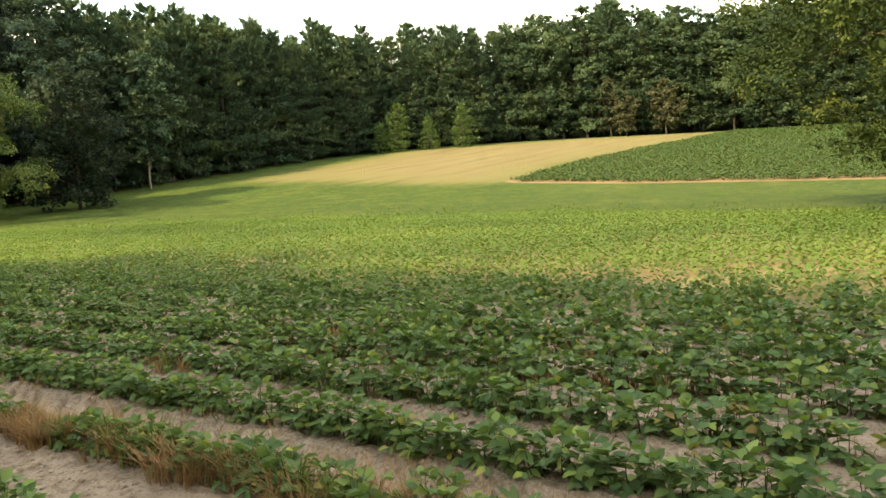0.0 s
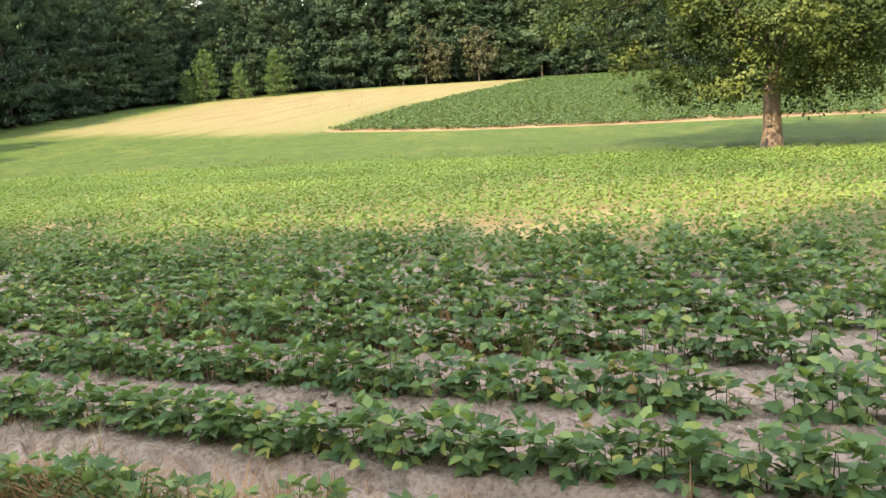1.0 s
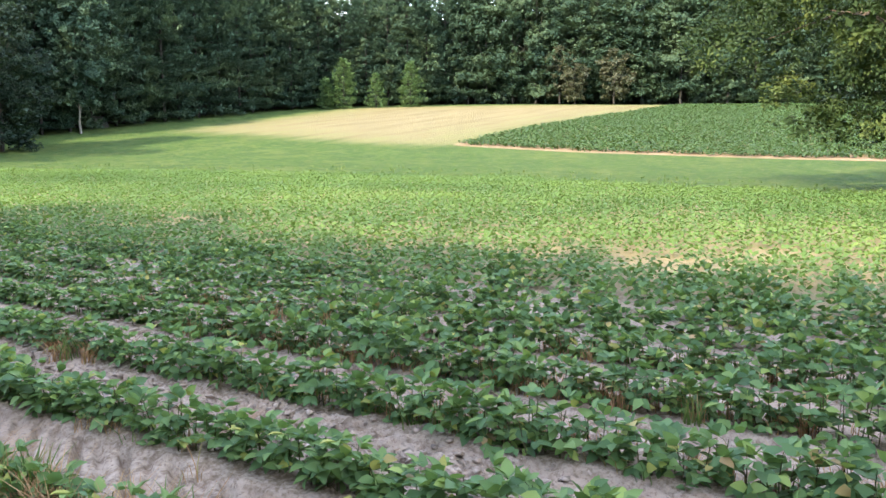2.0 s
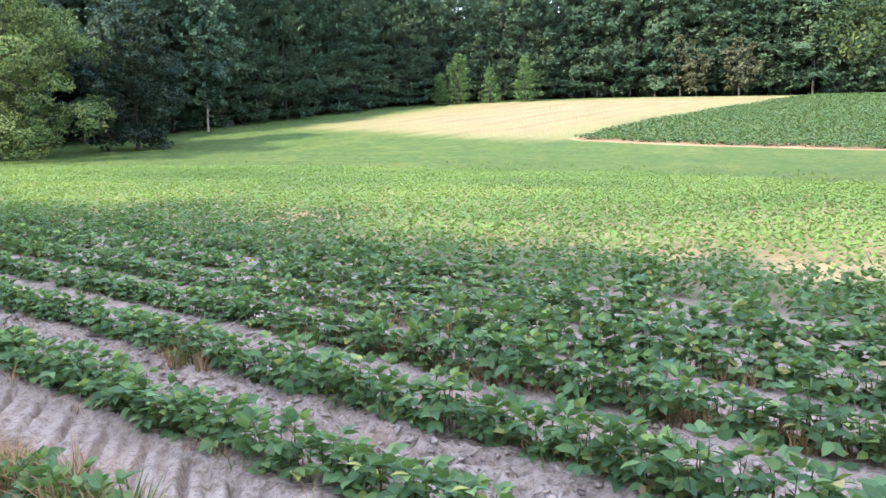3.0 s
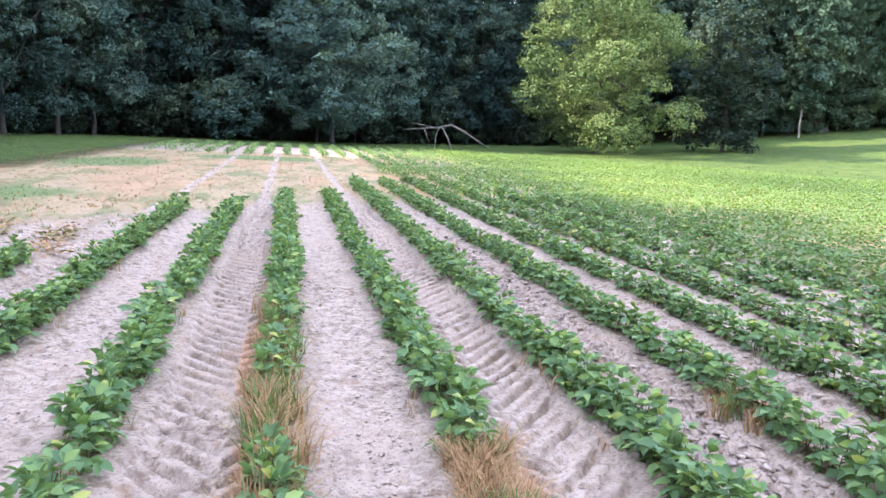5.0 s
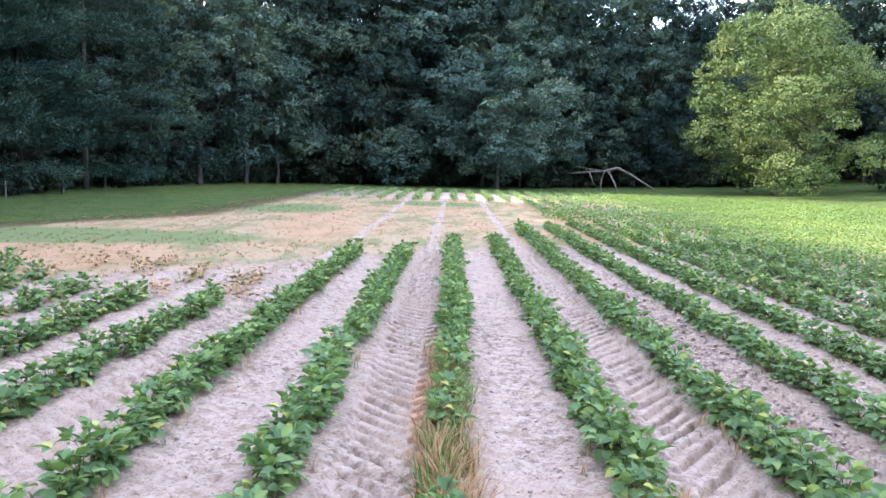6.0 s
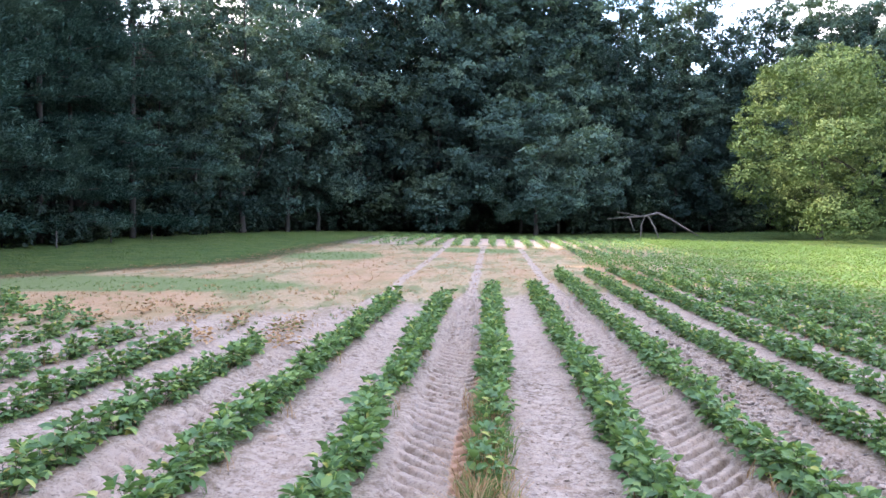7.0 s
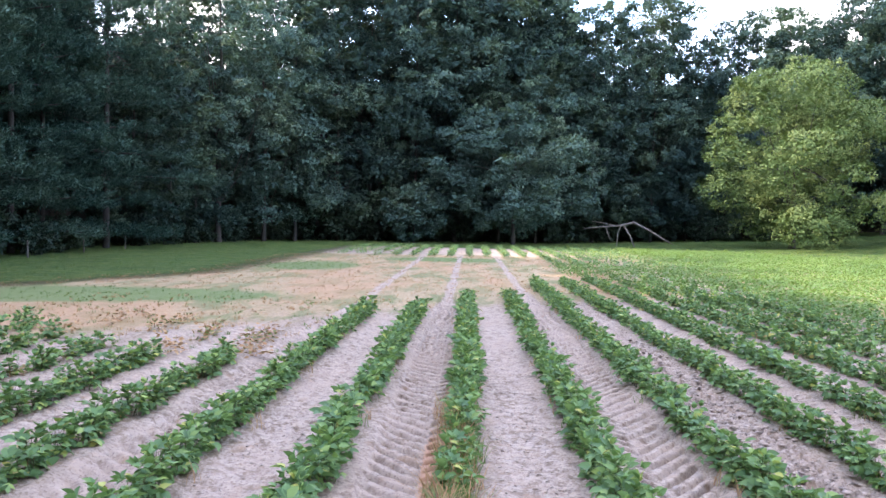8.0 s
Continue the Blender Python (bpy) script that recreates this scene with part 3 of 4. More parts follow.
mid_list.append((6 * ROW, 7.33, 0.1, 0.85, 3))      # closes a gap in the row

proto = []
for k, (st, lf) in enumerate(clumps):
    e = new("soybean_plant")
    e.empty_display_size = 0.1
    tagged(e, "bushy green soybean plants growing close together in a sandy row", "soybean plant", "soybean plants in the near rows")
    link("stem", *st, M_STEM, e, "thin brownish stems")
    link("foliage", *lf, M_SOY, e)
    proto.append(e)
used = set()
for x, y, turn, s, k in near_list:
    m = Matrix.Translation((x, y, lz(x, y) + float(relief(np.array([x]), np.array([y]))[0]))) @ Matrix.Rotation(turn, 4, "Z")
    if k not in used:
        used.add(k)
        ob = proto[k]
        ob.matrix_basis = m
    else:
        ob = copy_thing(proto[k], m)
    ob.scale = (s, 1.0, s)


def joined_crop(items, shapes, name, mat, label):
    pieces = []
    for x, y, turn, s, k in items:
        v, f = shapes[k]
        pieces.append((placed(v, x, y, lz(x, y) + 0.02, turn, (s, 1.0, s)), f))
    v, f = merge(pieces)
    return tagged(link(name, v, f, mat), label, "soybean crop", kind="stuff")


joined_crop(mid_list, [c[1] for c in mid_clumps], "soybean_foliage", M_SOY, "leafy green soybean rows over pale sandy soil")
joined_crop([q for q in mid_list if q[1] < 9 and q[0] < 5], [c[0] for c in clumps], "soybean_stems", M_STEM, "thin brownish stems below the soybean leaves")
tufts = [soy_tuft(300 + k) for k in range(8)]
slim = [soy_tuft(340 + k, 30, 0.42, 0.24, 0.36, 0.085) for k in range(8)]
joined_crop([q for q in far_list if (q[0] < 3.2 and q[1] > 14 or q[0] < 8.6 and q[1] > 31)], slim, "thin_soybean_rows", M_SOY, "thin low soybean rows with bare sand between them")
joined_crop([q for q in far_list if not ((q[0] < 3.2 and q[1] > 14 or q[0] < 8.6 and q[1] > 31))], tufts, "soybean_field", M_SOY_FAR, "closed yellow-green soybean field reaching to the grass strip")

# withered plants past the ends of the left rows
wither = []
for i, lo, hi, n in ((-3, 9.3, 11.6, 9), (-4, 9.4, 12.5, 7), (-5, 10.0, 13.0, 7), (-6, 10.5, 13.5, 6), (-2, 14.7, 15.6, 3), (-1, 15.2, 15.9, 2)):
    for k in range(n):
        wither.append((i * ROW + prng.normal(0, 0.12), prng.uniform(lo, hi), prng.uniform(0, 6.3), prng.uniform(0.4, 0.75), int(prng.integers(0, 8))))
thinned = [(v.reshape(-1, 6, 3)[::4].reshape(-1, 3), [np.arange(len(v) // 6 // 4 * 6 if len(v) // 6 % 4 == 0 else (len(v) // 6 // 4 + 1) * 6).reshape(-1, 6)]) for v, _ in (c[1] for c in mid_clumps)]
joined_crop(wither, thinned, "withered_soybeans", M_DRY, "withered brown soybean plants past the row ends")
joined_crop([q[:3] + (q[3] * 0.9, q[4]) for q in wither[1::3]], thinned, "stunted_soybeans", M_SOY, "stunted pale green soybean plants past the row ends")

# upper crop on the hill, in rows along its lower edge
up_items = []
urng = np.random.default_rng(5)
for a in np.arange(-22, 34, 0.8):
    for b in np.arange(56, 130, 0.8):
        x, y = b + urng.normal(0, 0.2), a + urng.normal(0, 0.13)
        if inside(UPPER, np.array([x]), np.array([y]))[0] > 0.25 and math.atan2(x, y) > radians(57) and math.atan2(x, y) < radians(99):
            up_items.append((x, y, urng.uniform(0, 6.3), urng.uniform(0.9, 1.25), int(urng.integers(0, 6))))
joined_crop(up_items, [soy_tuft(500 + k, 50, 0.95, 0.34, 1.05, 0.185) for k in range(6)], "upper_soybean_field", M_SOY_UP, "dark green soybean field on the hillside above the grass")


# ---- trees ----
def lobes_crown(r, centres, radii, count, size, sub=0.30, droop=0.25, ratio=0.62, flat=0.66, core=60):
    """Leaf blades on small sprays over lumpy leaf masses, with dark gaps between the masses."""
    n = max(len(centres) * 5, count // 38)
    w = radii ** 2
    k = r.choice(len(centres), n, p=w / w.sum())
    d = unit(r.normal(0, 1, (n, 3)) + np.array([0, 0, 0.4]))
    sc = centres[k] + d * (radii[k] * r.uniform(0.72, 1.0, n))[:, None] * np.array([1, 1, flat])
    sr = np.maximum(radii[k] * sub * r.uniform(0.55, 1.35, n), 0.14)
    j = r.integers(0, n, count)
    e = unit(r.normal(0, 1, (count, 3)) + d[j] * 0.7 + np.array([0, 0, 0.5]))
    p = sc[j] + e * (sr[j] * r.uniform(0.45, 1.08, count))[:, None] * np.array([1, 1, 0.6])
    ax = unit(e * 0.7 + r.normal(0, 0.6, (count, 3)) + np.array([0, 0, -droop]))
    s = size * r.uniform(0.6, 1.35, count)
    out = [leaves(p, ax, e * 0.4 + d[j] * 1.2 + np.array([0, 0, 0.3]) + r.normal(0, 0.16, (count, 3)), s, s * ratio)]
    # inner twigs and leaves that close each mass
    m = len(centres) * core
    c = np.repeat(np.arange(len(centres)), core)
    q = centres[c] + unit(r.normal(0, 1, (m, 3))) * (radii[c] * 0.72 * r.random(m) ** 0.45)[:, None] * np.array([1, 1, flat])
    s = np.clip(radii[c] * 0.5, size * 1.2, max(size * 1.6, 0.32)) * r.uniform(0.7, 1.3, m)
    out.append(leaves(q, r.normal(0, 1, (m, 3)) * np.array([1, 1, 0.5]), r.normal(0, 0.6, (m, 3)) + np.array([0, 0, 1.0]), s, s * 0.75))
    return merge(out)


def broadleaf(seed, height, radius, low, lobes, count, size, trunk=0.28, lobe=0.3, lean=0.0, wide=0.25, apart=0.8, heart=0.17):
    """Trunk with limbs, and a crown of many lobes. Returns (wood, leaves)."""
    r = np.random.default_rng(seed)
    mid, hz = (height + low) / 2, (height - low) / 2
    c, rad, misses = [], [], 0
    while len(c) < lobes:
        q = r.uniform(-1, 1, 3)
        belly = math.sqrt(max(0.05, 1 - ((q[2] + wide) / (1 + wide if q[2] > -wide else 1.15 - wide)) ** 2))
        d = math.hypot(q[0], q[1])
        if (0.45 if abs(q[2]) < 0.7 else 0.0) < d < 1.0:
            at = np.array((q[0] * radius * belly * r.uniform(0.7, 1.02) + lean * q[2], q[1] * radius * belly * r.uniform(0.7, 1.02), mid + q[2] * hz * 0.9))
            size_here = radius * lobe * r.uniform(0.5, 1.5)
            # masses keep apart while there is room
            if misses < 4000 and len(c) and (np.linalg.norm((np.array(c) - at) * (1, 1, 1.3), axis=1) < apart * (np.array(rad) + size_here)).any():
                misses += 1
                continue
            c.append(at)
            rad.append(size_here)
    # dim heart of the crown
    inner = max(6, int(lobes * heart))
    c += [np.array((r.normal(0, 0.22) * radius, r.normal(0, 0.22) * radius, mid + r.uniform(-0.85, 0.55) * hz)) for k in range(inner)]
    rad += [radius * 0.26] * inner
    c, rad = np.array(c), np.array(rad)
    fork = np.array([0.0, 0.0, low + 0.25 * (height - low)])
    wood = [tube([(0, 0, -0.4), (0, 0, 0.15), (r.normal(0, .05), r.normal(0, .05), 1.0), (0, 0, max(low * 0.8, 1.5)), fork, (0.1, 0.1, low + 0.6 * (height - low)), (0, 0, height * 0.93)],
                 [trunk * 1.7, trunk * 1.25, trunk, trunk * 0.92, trunk * 0.75, trunk * 0.42, trunk * 0.1], 10)]
    for k in r.permutation(lobes)[:16]:
        b = np.array([0, 0, r.uniform(max(low * 0.7, 1.2), low + 0.5 * (height - low))])
        m = (b + c[k]) / 2 + r.normal(0, 0.25, 3) + (0, 0, 0.3)
        wood.append(tube([b, m, m + (c[k] - m) * 0.8], [trunk * 0.30, trunk * 0.16, trunk * 0.05], 6))
    return merge(wood), lobes_crown(r, c, rad, count, size)


def pine(seed, height, radius, low, tuft=9, size=0.5, trunk=0.2, ratio=0.24, gap=0.62, dense=1.6):
    """A straight trunk with whorls of flat, upturned boughs that carry tufts of needles."""
    r = np.random.default_rng(seed)
    wood = [tube([(0, 0, -0.3), (0, 0, height * 0.5), (0, 0, height * 0.99)], [trunk * 1.15, trunk * 0.7, 0.02], 8)]
    pos, out, reach = [], [], []
    z = low
    while z < height * 0.985:
        f = (z - low) / (height - low)
        prof = min(1.0, 0.75 + f * 1.6) * (1.02 - f) ** 0.60
        n = int(r.integers(5, 8))
        a0 = r.uniform(0, 6.3)
        for k in range(n):
            a = a0 + k * 6.283 / n + r.normal(0, 0.25)
            L = max(0.3, radius * prof * r.uniform(0.55, 1.2))
            rise = L * (r.uniform(-0.22, 0.12) + 0.55 * f)
            c, sn = math.cos(a), math.sin(a)
            if k % 2 == 0:
                wood.append(tube([(0, 0, z), (c * L * 0.4, sn * L * 0.4, z + rise * 0.2), (c * L * 0.8, sn * L * 0.8, z + rise * 0.7)], [0.045, 0.028, 0.01], 4))
            for g in np.sqrt(r.uniform(0.05, 1.0, max(3, int(1.5 + L * dense * 1.6)))):
                w = r.normal(0, 0.24) * L * g
                pos.append((c * L * g - sn * w, sn * L * g + c * w, z + rise * g * g + r.normal(0, 0.07)))
                b = a + 0.8 * w / (L * g)
                out.append((math.cos(b), math.sin(b), 0.15 + 0.7 * f))
                reach.append(0.7 + 0.4 * g)
        z += gap * r.uniform(0.75, 1.3) * (1.15 - 0.45 * f)
    for k in range(5):
        pos.append((0, 0, height * (0.955 + 0.01 * k)))
        out.append((r.normal(0, 0.2), r.normal(0, 0.2), 1.0))
        reach.append(0.75)
    pos, out, reach = np.array(pos), np.array(out), np.array(reach)
    m = len(pos) * tuft
    j = np.repeat(np.arange(len(pos)), tuft)
    ax = unit(unit(out[j]) * 0.8 + r.normal(0, 0.55, (m, 3)) + np.array([0, 0, 0.25]))
    s = size * reach[j] * r.uniform(0.6, 1.25, m)
    base = pos[j] + r.normal(0, 0.09, (m, 3)) - ax * (s * 0.25)[:, None]
    return merge(wood), leaves(base, ax, np.array([0, 0, 1.0]) + r.normal(0, 0.45, (m, 3)), s, s * ratio)


def tree_thing(name, label, category, group, wood, crown, m_wood, m_leaf, at, turn=0.0, scale=1.0):
    e = new(name)
    tagged(e, label, category, group)
    link("trunk", *wood, m_wood, e, smooth=True)
    link("crown", *crown, m_leaf, e)
    e.matrix_basis = pose(at[0], at[1], lz(*at), 0, 0, turn)
    e.scale = (scale,) * 3
    return e


class Kind:
    """A kind of tree: the first one placed is built, the rest are copies."""

    def __init__(self, name, label, category, group, shapes, m_wood, m_leaf):
        self.args, self.shapes, self.first, self.wood, self.leaf = (name, label, category, group), shapes, {}, m_wood, m_leaf

    def put(self, x, y, height, r, slim=1.0):
        k = int(r.integers(0, len(self.shapes)))
        shape, full = self.shapes[k]
        s = height / full
        if k not in self.first:
            self.first[k] = tree_thing(*self.args, *shape, self.wood, self.leaf, (x, y), r.uniform(0, 360), s)
        else:
            m = pose(x, y, lz(x, y), 0, 0, r.uniform(0, 360))
            copy_thing(self.first[k], m).scale = (s * slim * r.uniform(0.9, 1.12), s * slim * r.uniform(0.9, 1.12), s)


trng = np.random.default_rng(11)
PINE_TAGS = ("pine_tree", "tall dark green pine with layered boughs at the wood's edge", "pine tree", "pines of the wood")
BROAD_TAGS = ("broadleaf_tree", "tall dark green broadleaf tree in the wood's edge", "tree", "broadleaf trees of the wood")
near_pines = Kind(*PINE_TAGS, [(pine(44 + k, 17, 4.2, 0.9, 30, 0.19, 0.12, 0.26, 0.85, 5.2), 17) for k in range(2)], M_BARK, M_PINE_SHADE_BLUE)
pines = Kind(*PINE_TAGS, [(pine(40 + k, 17, 4.0, 0.8, 9, 0.58, 0.14, 0.27, 0.92, 3.1), 17) for k in range(4)], M_BARK, M_PINE)
back_pines = Kind(*PINE_TAGS, [(pine(50 + k, 17, 4.2, 1.0, 6, 0.9, 0.14, 0.32, 0.95, 2.0), 17) for k in range(3)], M_BARK, M_PINE)
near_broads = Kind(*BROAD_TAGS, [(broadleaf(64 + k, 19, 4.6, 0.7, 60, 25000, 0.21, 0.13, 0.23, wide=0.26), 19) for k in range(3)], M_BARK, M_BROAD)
broads = Kind(*BROAD_TAGS, [(broadleaf(60 + k, 19, 4.8, 0.2, 50, 9500, 0.32, 0.14, 0.22, wide=0.3), 19) for k in range(4)], M_BARK, M_BROAD_FAR)
back_broads = Kind(*BROAD_TAGS, [(broadleaf(70 + k, 19, 5.0, 1.5, 42, 3600, 0.5, 0.16, 0.26, wide=0.4), 19) for k in range(3)], M_BARK, M_BROAD_FAR)
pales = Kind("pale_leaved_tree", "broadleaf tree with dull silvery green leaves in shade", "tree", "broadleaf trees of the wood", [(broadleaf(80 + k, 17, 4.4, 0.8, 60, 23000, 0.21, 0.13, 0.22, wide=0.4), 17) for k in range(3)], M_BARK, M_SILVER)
rusty = Kind("browning_tree", "small broadleaf tree with browning leaves", "tree", "broadleaf trees of the wood", [(broadleaf(95, 9, 2.6, 0.4, 30, 3400, 0.36, 0.12, 0.3), 9)], M_BARK, M_RUST)
shrubs = Kind("shrub", "dense dark green shrub below the trees", "shrub", "shrubs at the wood's edge", [(broadleaf(120 + k, 4, 2.4, 0.1, 26, 1800, 0.30, 0.05, 0.3), 4) for k in range(3)], M_BARK, M_SHADED_LEAF)

# first four points: unseen wood behind the camera, added to block light
EDGE = [(60, -34), (24, -27), (4, -24), (-12, -20), (-20, -10), (-19.5, 8), (-19.5, 25), (-19, 40), (-18.5, 50), (-15, 61), (-8, 66), (2, 67), (9, 69), (13, 75), (22, 75.5), (34, 72.5), (50.6, 75), (69, 77), (84, 78.5), (100, 78), (109, 70), (120, 57), (128, 42), (133, 28), (136, 12), (138, -8), (139, -30)]


def rounded(path):
    """Cuts the corners of a path, three times over."""
    for _ in range(3):
        cut = [path[0]]
        for (ax, ay), (bx, by) in zip(path, path[1:]):
            cut += [(ax * 0.75 + bx * 0.25, ay * 0.75 + by * 0.25), (ax * 0.25 + bx * 0.75, ay * 0.25 + by * 0.75)]
        path = cut + [path[-1]]
    return path


def along(path, gap):
    """Points at even steps on a path, with the outward normal to its left."""
    out, carry = [], 0.0
    for (ax, ay), (bx, by) in zip(path, path[1:]):
        L = math.hypot(bx - ax, by - ay)
        t = carry
        while t < L:
            out.append((ax + (bx - ax) * t / L, ay + (by - ay) * t / L, -(by - ay) / L, (bx - ax) / L))
            t += gap
        carry = t - L
    return out


# how high the wood stands, in degrees, by direction from the field's near end
SKYLINE = ([-30, -18.5, -14, -12.8, -11.2, -9.6, -8, 4.6, 6.0, 6.7, 8.7, 10.8, 12.8, 14.7, 16.9, 18.0, 20.1, 21.9, 23.9, 24.7, 25.8, 30],
           [20, 20, 20, 19, 18, 19, 20.5, 20.5, 19.5, 16.0, 18.0, 16.6, 17.2, 16.6, 14.3, 13.8, 16.5, 15.3, 14.4, 14.1, 16.5, 15.1])
EDGE_LEFT, EDGE_RIGHT = EDGE[6:16], EDGE[20:]
EDGE = rounded(EDGE)
for rank, (gap, back) in enumerate(((3.5, 0.8), (3.6, 4.4), (5.4, 9.0))):
    for x, y, ox, oy in along(EDGE, gap):
        px, py = x + ox * (back + trng.uniform(-1.3, 1.0)), y + oy * (back + trng.uniform(-1.3, 1.0)) + trng.uniform(-0.6, 0.6)
        az = math.degrees(math.atan2(px, py))
        firs, leafy = (pines, broads) if rank == 0 else (back_pines, back_broads)
        if -50 < az < 30 and px < 45:
            firs, leafy = near_pines if rank < 2 else back_pines, near_broads
        if py < -6:
            if rank == 2:
                continue
            kind, h = back_pines, trng.uniform(17, 20)
            if px < -6:
                h = trng.uniform(12.5, 14.0)
        elif py < 22 and px < 0:
            kind, h = (back_pines if py < 13 or rank == 2 else near_pines), (trng.uniform(18.8, 20.2) if py > 2.6 else trng.uniform(12.5, 14.0)) + 2 * rank
        elif px < -17.5 and 44 < py < 62:
            kind, h = leafy, trng.uniform(12.5, 14.5)
        elif az < -21 and px < 0:
            kind, h = firs, trng.uniform(18, 21)
        elif az < 30:
            top = 1.6 + math.hypot(px, py) * math.tan(radians(np.interp(az, SKYLINE[0], SKYLINE[1]))) - lz(px, py)
            kind, h = (pales if rank == 0 and az < 15 and trng.random() < 0.5 else leafy), top * (trng.uniform(0.93, 1.0) if rank else trng.uniform(0.66, 0.92))
        elif az < 61:
            kind, h = (firs if trng.random() < 0.92 else leafy), trng.uniform(15.9, 18.8) + (az - 30) * 0.03 + 1.0 * rank + 1.2 * (az < 43)
        else:
            kind, h = (firs if trng.random() < 0.18 else leafy), trng.uniform(18.0, 21.5) + 1.6 * rank
        kind.put(px, py, h, trng, 0.92 if 3 < az < 26 and py > 50 else (0.97 if 30 < az < 61 else 1.18 if az >= 61 and py > -6 else 1.0))

# unseen filler row, added to stop sun leaking between the left pines
for y in np.arange(3.2, 24, 2.4):
    back_pines.put(-23.5 + trng.uniform(-1, 1), y, trng.uniform(18.8, 20.2), trng)

# shrubs close the foot of the wood
for x, y, ox, oy in along(EDGE_LEFT, 2.8):
    if trng.random() < 0.95:
        shrubs.put(x + ox * trng.uniform(-0.5, 1.4), y + oy * trng.uniform(-0.5, 1.4), trng.uniform(1.3, 3.0), trng)
for x, y, ox, oy in along(EDGE_RIGHT, 4.0):
    if trng.random() < 0.85:
        shrubs.put(x + ox * trng.uniform(-0.6, 1.2), y + oy * trng.uniform(-0.6, 1.2), trng.uniform(1.8, 3.6), trng)
for x, y in ((118.0, 44.0), (121.0, 38.5), (119, 47)):
    rusty.put(x + 3, y + 2, trng.uniform(7, 10), trng)

for x, y in ((-7.0, 66.5), (-4.0, 67.5), (-1.0, 68.0), (3.0, 68.5), (7.0, 68.5), (-10.5, 65.0)):
    shrubs.put(x, y, trng.uniform(3.0, 4.2), trng)
# dim depth behind the first trees: near-black blades carry the wood's shade
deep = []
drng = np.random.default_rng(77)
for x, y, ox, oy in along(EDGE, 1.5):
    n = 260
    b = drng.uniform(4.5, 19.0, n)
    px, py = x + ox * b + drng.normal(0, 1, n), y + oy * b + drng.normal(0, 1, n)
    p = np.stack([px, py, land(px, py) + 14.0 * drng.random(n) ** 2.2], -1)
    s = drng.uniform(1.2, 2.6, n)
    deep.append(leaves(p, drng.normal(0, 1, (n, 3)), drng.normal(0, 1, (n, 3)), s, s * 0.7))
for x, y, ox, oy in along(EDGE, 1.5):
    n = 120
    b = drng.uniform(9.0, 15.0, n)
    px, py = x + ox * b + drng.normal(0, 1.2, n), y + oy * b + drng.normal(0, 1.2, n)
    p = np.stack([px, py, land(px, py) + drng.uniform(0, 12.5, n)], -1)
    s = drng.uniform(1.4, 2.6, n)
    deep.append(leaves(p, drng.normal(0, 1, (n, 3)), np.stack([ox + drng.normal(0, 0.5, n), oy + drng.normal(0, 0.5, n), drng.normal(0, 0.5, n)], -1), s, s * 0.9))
tagged(link("woods", *merge(deep), M_WOOD_SHADE), "dark filler blades for the shade deep in the wood", "woods", kind="stuff")

# single trees that stand out
tree_thing("shade_tree", "large spreading shade tree with sunlit leaves beside the soybean field", "tree", "", *broadleaf(7, 14.0, 9.0, 1.7, 56, 125000, 0.16, 0.36, 0.19, wide=0.22, apart=0.9, heart=0.35), M_OAKBARK, M_OAK, (33.8, -2.1))
tree_thing("yellow_green_tree", "full round tree with bright yellow-green leaves before the wood", "tree", "", *broadleaf(17, 14.2, 8.6, 0.0, 50, 76000, 0.18, 0.2, 0.20, wide=0.14, apart=0.92, heart=0.3), M_BARK, M_YOUNG, (24.1, 60.0))
tree_thing("broadleaf_tree", "dull green broadleaf tree beside the yellow-green one", "tree", "", *broadleaf(18, 12.5, 4.8, 0.0, 80, 20000, 0.24, 0.14, 0.2), M_BARK, M_SHADED_LEAF, (36.0, 61.5))
tree_thing("spreading_tree", "low spreading tree with large pale green leaves in drooping tiers", "tree", "", *broadleaf(27, 11.8, 6.8, 0.8, 40, 34000, 0.23, 0.16, 0.21, wide=0.45, apart=0.9), M_BARK, M_SILVER, (3.4, 62.5))
tree_thing("pale_leaved_tree", "large broad tree with silvery green leaves at the wood's corner", "tree", "", *broadleaf(29, 19.0, 5.2, 3.0, 80, 36000, 0.18, 0.2, 0.17, wide=0.1), M_BARK, M_SILVER, (-17.2, 53.5))
tree_thing("pale_leaved_tree", "tall broad tree with silvery green leaves before the wood", "tree", "", *broadleaf(30, 20.5, 5.0, 4.0, 80, 34000, 0.18, 0.2, 0.17, wide=0.1), M_BARK, M_SILVER, (-22.0, 54.5))
shrub_pale = broadleaf(31, 4.6, 2.6, 0.1, 32, 5000, 0.2, 0.05, 0.28)
tree_thing("pale_shrub", "rounded grey-green shrub at the foot of the wood", "shrub", "", *shrub_pale, M_BARK, M_SILVER, (-4.4, 62.0))
for x, y, h, seed in ((95.0, 72.5, 7.2, 1), (92.6, 74.0, 4.6, 4), (98.6, 69.2, 5.0, 2), (102.4, 65.4, 6.6, 3)):
    tree_thing("young_pine", "young bright green pine at the stubble field's edge", "pine tree", "young pines", *pine(140 + seed, h, h * 0.36, 0.15, 9, 0.42, 0.06, 0.26, 0.5, 2.2), M_BARK, M_SAPLING, (x, y))
# a pale bare trunk at the edge of the pines
e = new("slender_tree")
tagged(e, "slender tree with a pale bare trunk at the pines' edge", "tree")
wood, crown = broadleaf(33, 16, 3.6, 2.3, 90, 13000, 0.36, 0.10, 0.26, wide=0.4)
link("trunk", *wood, M_BARK_PALE, e, "pale bare trunk", smooth=True)
link("crown", *crown, M_PINE, e)
e.matrix_basis = pose(50.6, 72.2, lz(50.6, 72.2))

